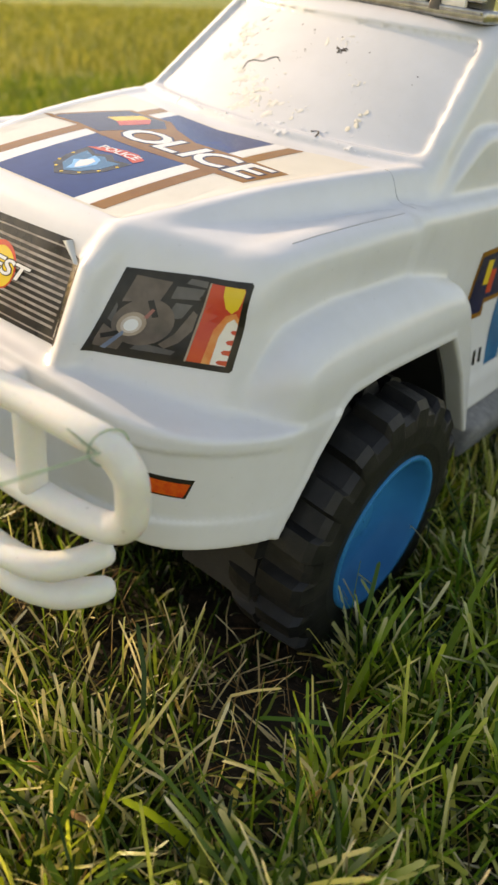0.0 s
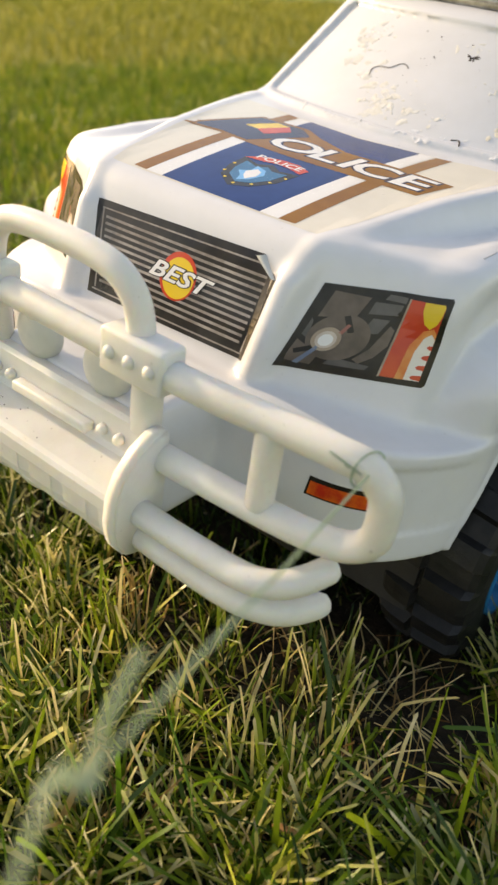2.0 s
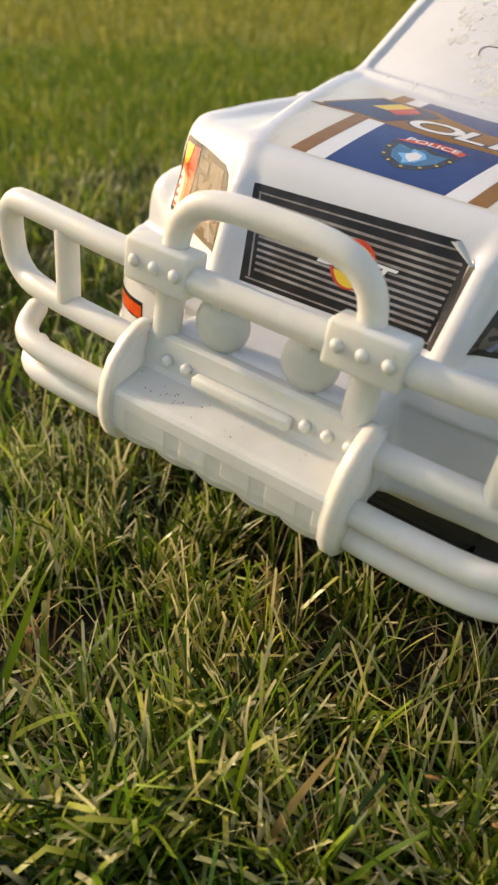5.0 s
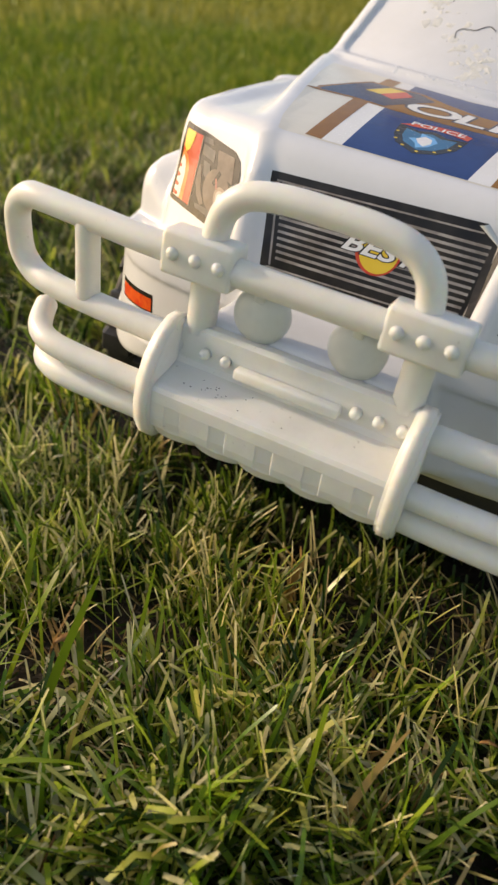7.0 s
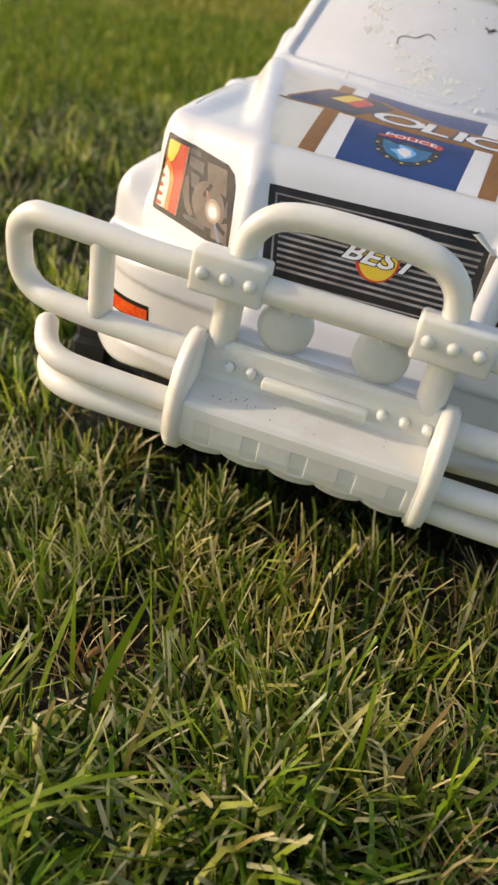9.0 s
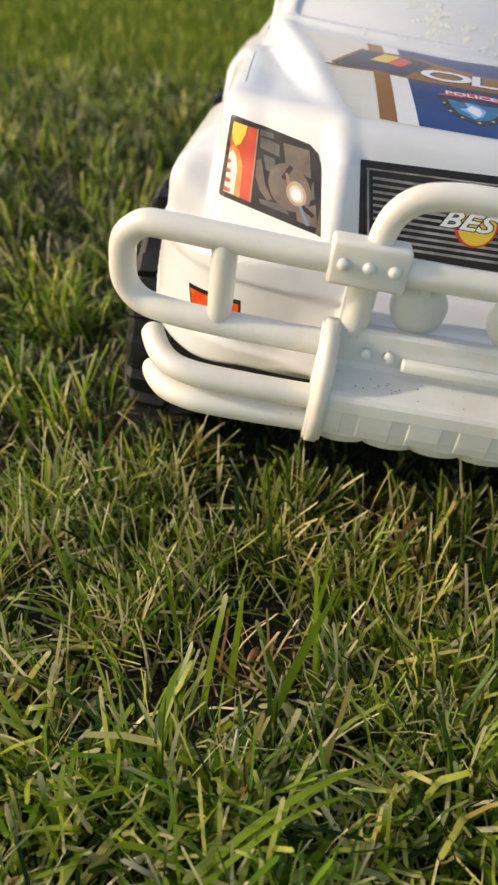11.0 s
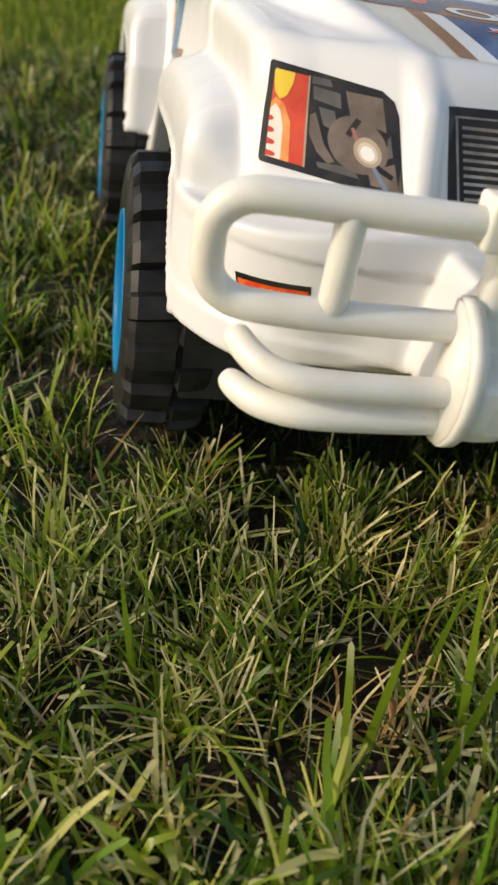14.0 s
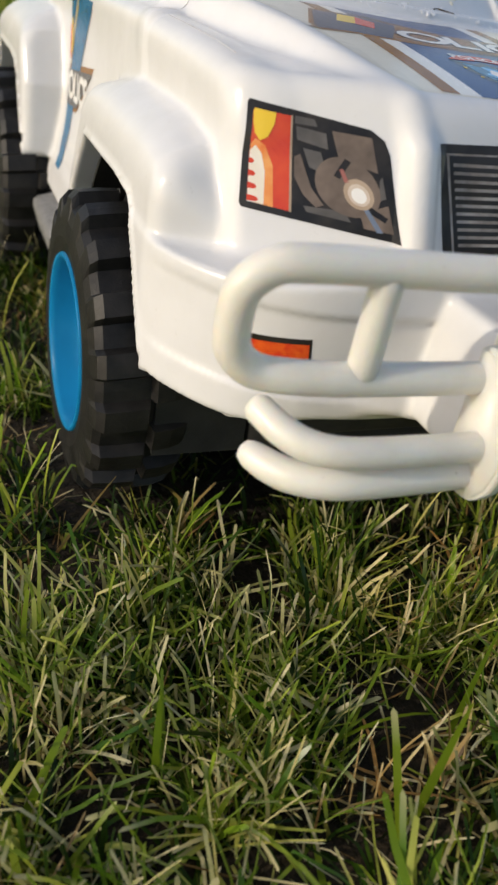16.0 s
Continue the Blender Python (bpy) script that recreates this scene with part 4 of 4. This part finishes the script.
# side stickers
base = decal("door_sticker", [(188, 121), (214, 119.5), (214, 127), (262, 126), (262, 160), (193, 159)], "right", P_BROWN, truck, 0.25, "door sticker with police lettering and blue stripe", cell=6)
decal("dark_field", [(191, 124), (211, 122.5), (212, 130), (259, 129), (259, 157), (195.5, 156)], "right", P_DARK, base, 0.5, cell=6)
decal("yellow_flag", [(204, 139.4), (211, 138.6), (211.5, 152.4), (204.5, 153.1)], "right", P_YELLOW, base, 0.75)
decal("red_flag", [(211.2, 133.4), (218, 132.6), (218.6, 146.2), (211.6, 146.8)], "right", P_RED, base, 0.75)
decal("lettering", None, "right", P_WHITE, base, 0.95, data=placed(word_mesh("OLICE", 21, 0.6, 0.0, 1.2), 262, 143))
decal("blue_stripe", [(228.7, 86.5), (247.5, 86.5), (262, 126), (233, 126)], "right", P_TEAL, base, 0.3, cell=6)
decal("blue_stripe", [(232, 161), (250, 161), (258, 190), (238, 190)], "right", P_TEAL, base, 0.3, cell=6)
decal("yellow_line", [(249.5, 86.5), (252, 86.5), (266, 126), (263.5, 126)], "right", P_BROWN, base, 0.32, cell=6)
for k in range(3):
    decal("small_mark", [(204.5 + 7.4 * k, 90.6), (208.0 + 7.4 * k, 90.2), (209.0 + 7.4 * k, 98.6), (205.5 + 7.4 * k, 99.0)], "right", P_BLACK, base, 0.4)
base = decal("door_sticker", [(214, 148), (255.1, 117), (284, 114), (284, 139.5), (262.8, 142)], "left", P_BROWN, truck, 0.25, "door sticker with police lettering and blue stripes", cell=6)
decal("blue_stripe", [(222, 188), (227, 174), (250, 144), (265, 116), (268, 80), (281, 80), (284, 116), (279.5, 140), (264.1, 172), (261.5, 188)], "left", P_TEAL, base, 0.5, cell=6)
decal("yellow_line", [(262.8, 188), (265.4, 172), (280.8, 140), (282.1, 140), (267.3, 172), (265.4, 188)], "left", P_YELLOW, base, 0.6, cell=6)
decal("blue_stripe", [(267.3, 188), (269.9, 172), (284, 146), (284, 170), (282.1, 188)], "left", P_TEAL, base, 0.5, cell=6)
decal("lettering_ground", [(218, 144.5), (253.8, 119.5), (284, 117), (284, 136.5), (262.8, 139)], "left", P_GREYP, base, 0.9, cell=6)
bmw = word_mesh("OLICE", 21, 0.9, -0.15, 0.95)
bmesh.ops.scale(bmw, vec=(-1, 1, 1), verts=bmw.verts)
decal("lettering", None, "left", P_WHITE, base, 1.3, data=placed(bmw, 253, 129.5, -3))
decal("yellow_flag", [(275.7, 146), (279.5, 146), (280.8, 164), (276.9, 166)], "left", P_YELLOW, base, 1.0)
decal("red_flag", [(279.5, 143), (283.4, 143), (284, 160), (280.8, 162)], "left", P_RED, base, 1.0)

# ---- bull bar ----
LOOP = [(46, -72, 118), (60, -72, 118), (92, -69.5, 117.5), (110, -67, 117.5), (122, -64, 118.5), (129, -63.5, 125), (130.5, -64.5, 135), (129.5, -66, 144), (123, -68, 150.5), (114, -70, 152), (92, -72, 152), (60, -75, 152)]
bar = part("bull_bar", tube([(-x, y, z) for x, y, z in LOOP] + [(0, -76, 152)] + LOOP[::-1], 5.2), IVORY, truck,
           "ivory-white plastic bull bar with side loops and a middle hoop")
for s in (-1, 1):
    part("strut", tube([(s * 92, -72, 150), (s * 91.3, -70, 120)], 4.8), IVORY, bar)
    part("post", tube([(s * 40.5, -71, 150), (s * 40.5, -70.5, 124)], 5.6), IVORY, bar)
    part("clamp", rbox((s * 41, -75.5, 153), (28, 12, 16), 1.6, 3), IVORY, bar, "block-shaped clamp with three bolts")
    for k in (-1, 0, 1):
        part("bolt", lathe([(-4.5, 0.4), (-4.2, 1.6), (-3.0, 2.4), (0, 2.6)], (s * 41 + 9 * k, -80.0 + 1.2, 153), "y", 14), IVORY, bar)
    # rounded end plate of the step
    prof = [(-70, 128.5), (-76, 128.5), (-84, 124), (-90.5, 117), (-94, 108), (-94.6, 98), (-92.5, 89), (-88, 82.6), (-82, 80.4), (-75, 81), (-70, 88)]
    bm = bmesh.new()
    rings = [[bm.verts.new(mm(s * x, py, pz)) for py, pz in prof] for x in (45.3, 52.3)]
    for i in range(len(prof)):
        j = (i + 1) % len(prof)
        bm.faces.new((rings[0][i], rings[0][j], rings[1][j], rings[1][i]))
    bm.faces.new(rings[0])
    bm.faces.new(rings[1])
    bmesh.ops.bevel(bm, geom=bm.edges[:], offset=0.0012, segments=3, affect="EDGES")
    part("end_plate", bm, IVORY, bar, "rounded end plate of the front step")
    part("lower_bar", tube([(s * 48, -82, 99.5), (s * 70, -82.5, 99.8), (s * 96, -81.5, 100.2), (s * 107, -77.5, 101), (s * 113, -71, 102.5), (s * 117.5, -62, 105)], 4.9, taper=0.05), IVORY, bar)
    part("lower_bar", tube([(s * 48, -80, 88.5), (s * 70, -80.5, 88.3), (s * 94, -79.5, 88), (s * 106, -74.5, 87.4), (s * 112, -68, 87.2), (s * 117, -60.5, 88)], 5.3, taper=0.2), IVORY, bar)
    for k in (0, 1, 2)[:2 if s < 0 else 3]:
        part("bolt", lathe([(-3.4, 0.4), (-3.1, 1.4), (-2.2, 2.0), (0, 2.2)], (s * (25.6 + 8.6 * k), -75.5, 118.4), "y", 14), IVORY, bar)
    part("spot_lamp", lathe([(-5.4, 0.5), (-5.0, 4), (-4.0, 7.5), (-2.4, 9.6), (-0.5, 10.6), (3, 10.6), (6, 6), (7, 2)], (s * 18.4, -69, 137), "y", 32), SPOT, bar, "round milky spot lamp")
    part("lamp_stem", rbox((s * 18.4, -72, 147), (4, 4, 8), 0.8), IVORY, bar)
part("hoop", tube([(-38.4, -74, 155), (-38.0, -74, 163.5), (-35.2, -74.5, 171.5), (-28, -75, 177.6), (-16, -75, 180.0), (0, -75, 180.3), (16, -75, 180.0), (28, -75, 177.6), (35.2, -74.5, 171.5), (38.0, -74, 163.5), (38.4, -74, 155)], 4.8), IVORY, bar)


# Flat green blobs that stand for the twine's knot at the bar corner
bm = bmesh.new()
for k, (x, y, z, lx, lz) in enumerate(((119.0, -73.9, 152.2, 2.6, 0.5), (121.5, -73.0, 151.4, 0.5, 2.0), (123.6, -72.4, 149.6, 1.6, 0.45), (116.0, -74.3, 153.0, 1.2, 0.35))):
    for v in bmesh.ops.create_icosphere(bm, subdivisions=2, radius=0.001)["verts"]:
        v.co = Vector(mm(x, y, z)) + Vector((v.co.x * lx, v.co.y * 0.5, v.co.z * lz))
part("knot_bits", bm, KNOT_GREEN, bar, "greenish bits of the twine's knot on the bar")


def cord():
    """Clear plastic twine knotted round the bar's corner and led off towards the viewer, with a second knot and loose ends."""
    way = CAR.inverted()
    tie, knot = Vector((126.5, -74, 152.5)), way @ Vector((0.1786, -0.1975, 0.1902)) * 1000
    high, loose = way @ Vector((0.1762, -0.1864, 0.1982)) * 1000, way @ Vector((0.1656, -0.1948, 0.1734)) * 1000
    on = way @ Vector((0.1819, -0.2066, 0.1938)) * 1000
    away = on + (on - knot) * 6 + Vector((60, -60, -70))
    mid = tie.lerp(knot, 0.5) + Vector((0, 0, -0.6))
    line = part("tow_cord", tube([tuple(p) for p in (tie, tie.lerp(knot, 0.25), mid, tie.lerp(knot, 0.75), knot)], 0.36, sides=8), TWINE, truck, "clear greenish plastic twine tied to the bull bar")
    part("cord_run", tube([tuple(p) for p in (knot, on, on.lerp(away, 0.5), away)], 0.42, sides=8), TWINE, line)
    part("loose_end", tube([tuple(p) for p in (knot, knot.lerp(high, 0.5) + Vector((-0.5, 0, 0)), high)], 0.5, sides=8), TWINE, line)
    part("loose_end", tube([tuple(p) for p in (knot, knot.lerp(loose, 0.5) + Vector((0, 0, 1.2)), loose)], 0.6, sides=8), TWINE, line)
    bm = bmesh.new()
    for dx, dy, dz, r in ((0, 0, 0, 1.3), (0.7, 0.5, 0.6, 1.0), (-0.6, -0.3, 0.5, 0.9)):
        for v in bmesh.ops.create_icosphere(bm, subdivisions=2, radius=r * 0.001)["verts"]:
            v.co += (knot + Vector((dx, dy, dz))) * 0.001
    part("knot", bm, TWINE, line)
    for x, y, z, tilt in ((123.5, -68.2, 150.3, -30),):
        ring = [(x + 5.9 * math.cos(a) * math.cos(radians(tilt)) * 0.35, y + 5.9 * math.cos(a), z + 5.9 * math.sin(a)) for a in (2 * math.pi * k / 14 for k in range(15))]
        part("turn_of_cord", tube(ring, 0.32, sides=8, steps=3), TWINE, line)
    part("cord_tail", tube([(124.5, -73.8, 151.5), (119, -74.6, 153.2), (114, -75.2, 154.6)], 0.28, sides=8), TWINE, line)


cord()


def step_form():
    """The front step: upright back plate, shelf and a tall curved skirt with a row of sunk panels, one moulding."""
    prof = [(-70, 127.5), (-74, 127.5), (-75.6, 126), (-75.8, 114), (-77.0, 112), (-80, 110.9), (-90, 108.2), (-91.8, 107.3), (-92.7, 105.6), (-92.9, 101.2), (-92.8, 100.4), (-92.2, 94), (-91.2, 90.4), (-90.8, 89.6), (-88.2, 85.4), (-84, 82.6), (-79, 81.8), (-74, 84), (-72, 100), (-70, 112)]
    bm = bmesh.new()
    pitch = 18.8
    marks = [(-47 + pitch * (k + q), q) for k in range(5) for q in (0.001, 0.06, 0.22, 0.40, 0.43, 0.58, 0.74, 0.77, 0.82, 0.90, 0.999)]
    rings = []
    for x, u in marks:
        ring = []
        for py, pz in prof:
            dent = 0.0
            if py < -83.5 and pz < 101:
                dent = 1.9 * (1 - abs(math.sin(math.pi * u)) ** 0.6) if pz < 90 else 0.0
                if 89.9 < pz < 100.9 and 0.42 < u < 0.755:
                    dent += 0.25 + 1.3 * (u - 0.42)
            ring.append(bm.verts.new(mm(x, py + dent, pz + 0.55 * dent)))
        rings.append(ring)
    n = len(prof)
    for a, b in zip(rings, rings[1:]):
        for k in range(n):
            bm.faces.new((a[k], a[(k + 1) % n], b[(k + 1) % n], b[k]))
    bm.faces.new(rings[0])
    bm.faces.new(rings[-1])
    return bm


part("front_step", step_form(), IVORY, bar, "ribbed step shelf, slightly dirty", smooth=False)
part("raised_slat", rbox((0, -78, 117), (41, 5, 4.2), 1.0), IVORY, bar)

# ---- roof light bar ----
light_bar = part("roof_light_bar", rbox((0, 222, 261.5), (152, 34, 6), 1.5), CHROME, truck, "chrome roof light bar with stacked trim")
part("trim_rail", rbox((0, 205, 263), (148, 3, 2.4), 0.8), CHROME, light_bar)
part("trim_rail", rbox((0, 207, 268), (146, 3, 2.4), 0.8), CHROME, light_bar)
part("trim_rail", rbox((0, 209, 273), (144, 3, 2.4), 0.8), CHROME, light_bar)
part("dark_band", rbox((0, 216, 269), (142, 14, 14), 1), P_GREYP, light_bar)
for x in (-60, -16, 48):
    part("bracket", rbox((x, 205, 266), (6, 4, 9), 0.8), P_GREYP, light_bar)
for x in (-38, 2, 34, 56):
    part("lens_plate", rbox((x, 206, 265.6), (16, 3, 4), 0.8), P_LIGHT, light_bar)

# ---- dirt on the toy ----
rng = np.random.default_rng(11)


def specks(name, centres, size, material, label, axis, start, way):
    """Small uneven crumbs that stick to the body."""
    at = onto_body(centres, axis, start, way, 0.0)
    bm = bmesh.new()
    for p, r in zip(at, size):
        made = bmesh.ops.create_icosphere(bm, subdivisions=1, radius=r * 0.001)["verts"]
        tilt = Euler((radians(38) if axis == "y" else 0.0, 0, 0)).to_matrix().to_4x4()
        sq = Matrix.Translation(p) @ tilt @ Matrix.Rotation(rng.uniform(0, 6.2), 4, "Z") @ Matrix.Diagonal((1, rng.uniform(0.35, 1), min(0.3, 0.28 / r), 1))
        for v in made:
            v.co = sq @ (v.co * rng.uniform(0.45, 1.3))
    return tagged(part(name, bm, material, truck, label, smooth=False), kind="stuff")


def spread(n, u0, v0, su, sv):
    return np.stack([rng.normal(u0, su, n), np.full(n, 0.0), rng.normal(v0, sv, n)], 1)


crumbs = np.concatenate([spread(50, -46, 233, 4, 5), spread(16, -40, 241, 4, 3), spread(14, -30, 224, 6, 4), spread(50, -12, 212, 7, 3.5), spread(24, 2, 211, 6, 3), spread(16, -22, 218, 7, 3),
                         spread(10, 21, 210, 3, 2), spread(12, 37, 226, 4, 1.5), spread(12, 16, 241, 4, 2)])
specks("dried_crust", crumbs, np.minimum(4.6, 0.6 + 1.0 * rng.exponential(1.0, len(crumbs)) ** 1.4), CRUST, "cream dried crust and flakes on the windscreen", "y", 100, 1)
specks("yellow_crust", spread(7, 50.5, 212.5, 1.0, 2.2), np.full(7, 1.9), P_CREAM, "yellowish dried drop on the windscreen", "y", 100, 1)
spots = np.concatenate([spread(16, 17.6, 238.0, 2.0, 0.9), np.array([(-1.0, 0, 234.6), (-1.8, 0, 235.0), (-5.7, 0, 243.8), (-15.4, 0, 245), (32, 0, 239), (13, 0, 243), (-40, 0, 237), (3, 0, 212), (-9, 0, 220), (61, 0, 233)]), spread(14, 5, 232, 20, 9)])
specks("dirt_specks", spots, np.concatenate([np.full(16, 1.0), np.full(10, 0.7), np.full(14, 0.35)]), DIRT, "dark dirt specks on the windscreen", "y", 100, 1)
curl = np.array([(-28.8, 221.0), (-30.0, 224.0), (-27.5, 225.8), (-23.5, 226.2), (-20, 226.6), (-16.5, 228.8), (-13.5, 229.4), (-10.3, 228.0)])
hair = onto_body(np.stack([curl[:, 0], np.zeros(8), curl[:, 1]], 1), "y", 100, 1, 0.3) * 1000
part("dry_fibre", tube([tuple(p) for p in hair], 0.22, sides=6, steps=4), DIRT, truck, "thin dark dry fibre stuck on the windscreen")
sliver = onto_body(np.array([(34.5, 0, 204.6), (38, 0, 204.9), (42.0, 0, 204.2)]), "y", 90, 1, 0.2) * 1000
part("dry_sliver", tube([tuple(p) for p in sliver], 0.4, sides=6, steps=4), DIRT, truck, "brown dry sliver on the windscreen sill")
specks("sill_crumb", np.concatenate([np.stack([rng.uniform(-70, 70, 60), np.zeros(60), rng.normal(203.6, 0.9, 60)], 1), spread(5, 26, 203.5, 1.4, 0.8), spread(5, 13, 203.5, 3.0, 0.8)]), np.concatenate([np.abs(rng.normal(0.6, 0.4, 60)) + 0.2, np.full(10, 2.0)]), SCREEN,
       "white crumbs along the windscreen sill", "y", 90, 1)
bm = bmesh.new()
for k in range(20):
    x, u = (rng.normal(-27, 5), rng.uniform(0.1, 0.7)) if k < 15 else (rng.uniform(-40, 40), rng.uniform(0, 1))
    made = bmesh.ops.create_icosphere(bm, subdivisions=1, radius=rng.uniform(0.0002, 0.00042))["verts"]
    for v in made:
        v.co = Vector(mm(x, -80 - 9.5 * u, 111.0 - 2.6 * u)) + Vector((v.co.x, v.co.y * 0.7, v.co.z * 0.4))
tagged(part("shelf_dirt", bm, DIRT, truck, "fine dark dirt specks on the step shelf"), kind="stuff")
specks("hood_dirt", np.stack([rng.uniform(-70, 70, 26), rng.uniform(20, 120, 26), np.zeros(26)], 1), np.full(26, 0.32), DIRT, "fine dirt specks on the hood", "z", 290, -1)

# ---- grass and litter ----
build_grass()


def dry_leaf(x, y, size, turn):
    bm = bmesh.new()
    n = 7
    rows = []
    for i in range(n + 1):
        u = i / n
        w = size * 0.10 * math.sin(math.pi * min(u * 0.96 + 0.03, 1)) + 0.0004
        z = 0.0012 * math.sin(u * 3.0)
        rows.append([bm.verts.new((size * (u - 0.5), k * w, z + abs(k) * w * 0.25)) for k in (-1, 0, 1)])
    for a, b in zip(rows, rows[1:]):
        for k in (0, 1):
            bm.faces.new((a[k], a[k + 1], b[k + 1], b[k]))
    ob = part("dry_leaf", bm, LEAF)
    ob.matrix_world = pose(x, y, float(ground_height(np.array(x), np.array(y))) + 0.022, rng.uniform(-25, 25), rng.uniform(-20, 20), turn)
    mod = ob.modifiers.new("thick", "SOLIDIFY")
    mod.thickness = 0.0003
    return tagged(ob, "curled orange-brown dry leaf lying in the grass", "leaf", "dry leaves")


for x, y, size, turn in ((0.139, -0.088, 0.010, 20), (-0.055, -0.122, 0.011, 70), (0.112, -0.086, 0.007, 10)):
    dry_leaf(x, y, size, turn)


def tall_blade(root, tip, width, bend, material=FRESH):
    """One long grass blade: a folded, tapering strip that arches from its root to its tip."""
    bm = bmesh.new()
    a = Vector((root[0], root[1], float(ground_height(np.array(root[0]), np.array(root[1]))) - 0.001))
    b = Vector(tip)
    side = (b - a).cross(Vector((0.3, 0.5, 1.0))).normalized()
    rows = []
    for i in range(9):
        u = i / 8
        c = a.lerp(b, u) + Vector((0, 0, bend * 4 * u * (1 - u)))
        w = 0.5 * width * (1 - 0.8 * u ** 3)
        rows.append([bm.verts.new(c - side * w), bm.verts.new(c + Vector((0, 0, -0.15 * w))), bm.verts.new(c + side * w)])
    for p, q in zip(rows, rows[1:]):
        for k in (0, 1):
            bm.faces.new((p[k], p[k + 1], q[k + 1], q[k]))
    ob = part("grass_blade", bm, material)
    return tagged(ob, "long light green grass blade standing out of the lawn", "grass", "long grass blades")


for root, tip, width, bend in (
        ((0.135, -0.088), (0.146, -0.106, 0.062), 0.0034, 0.002), ((0.146, -0.096), (0.143, -0.059, 0.038), 0.0026, 0.006),
        ((0.186, -0.052), (0.184, -0.047, 0.046), 0.0034, 0.0),
        ((0.176, 0.015), (0.180, 0.075, 0.036), 0.0028, 0.010), ((0.20, 0.05), (0.196, 0.115, 0.030), 0.0034, 0.012),
        ((-0.085, -0.119), (-0.100, -0.083, 0.022), 0.0036, 0.003), ((-0.089, -0.094), (-0.041, -0.105, 0.006), 0.0030, 0.012),
        ((-0.027, -0.128), (-0.034, -0.117, 0.063), 0.0034, 0.0), ((-0.050, -0.150), (-0.026, -0.135, 0.066), 0.0040, 0.003),
        ((-0.064, -0.128), (-0.060, -0.128, 0.055), 0.0034, 0.0), ((0.092, -0.150), (0.092, -0.132, 0.030), 0.0034, 0.004),
        ((-0.143, -0.085), (-0.146, -0.099, 0.056), 0.0028, 0.004), ((-0.150, -0.112), (-0.166, -0.107, 0.030), 0.0036, 0.002),
        ((-0.078, -0.217), (-0.002, -0.172, 0.022), 0.0040, 0.020), ((-0.035, -0.104), (-0.026, -0.099, 0.043), 0.0026, 0.0),
        ((0.16, -0.02), (0.160, -0.013, 0.028), 0.0024, 0.0), ((-0.076, -0.222), (-0.012, -0.184, 0.020), 0.0030, 0.020)):
    tall_blade(root, tip, width, bend)
for root, tip, width, bend in (((-0.159, 0.029), (-0.133, 0.020, 0.035), 0.0020, 0.001), ((-0.116, -0.117), (-0.088, -0.136, 0.010), 0.0014, 0.026),
                               ((0.008, -0.034), (0.022, -0.047, 0.024), 0.0032, 0.012), ((0.070, -0.136), (0.086, -0.122, 0.042), 0.0030, 0.004)):
    tall_blade(root, tip, width, bend, PALE)
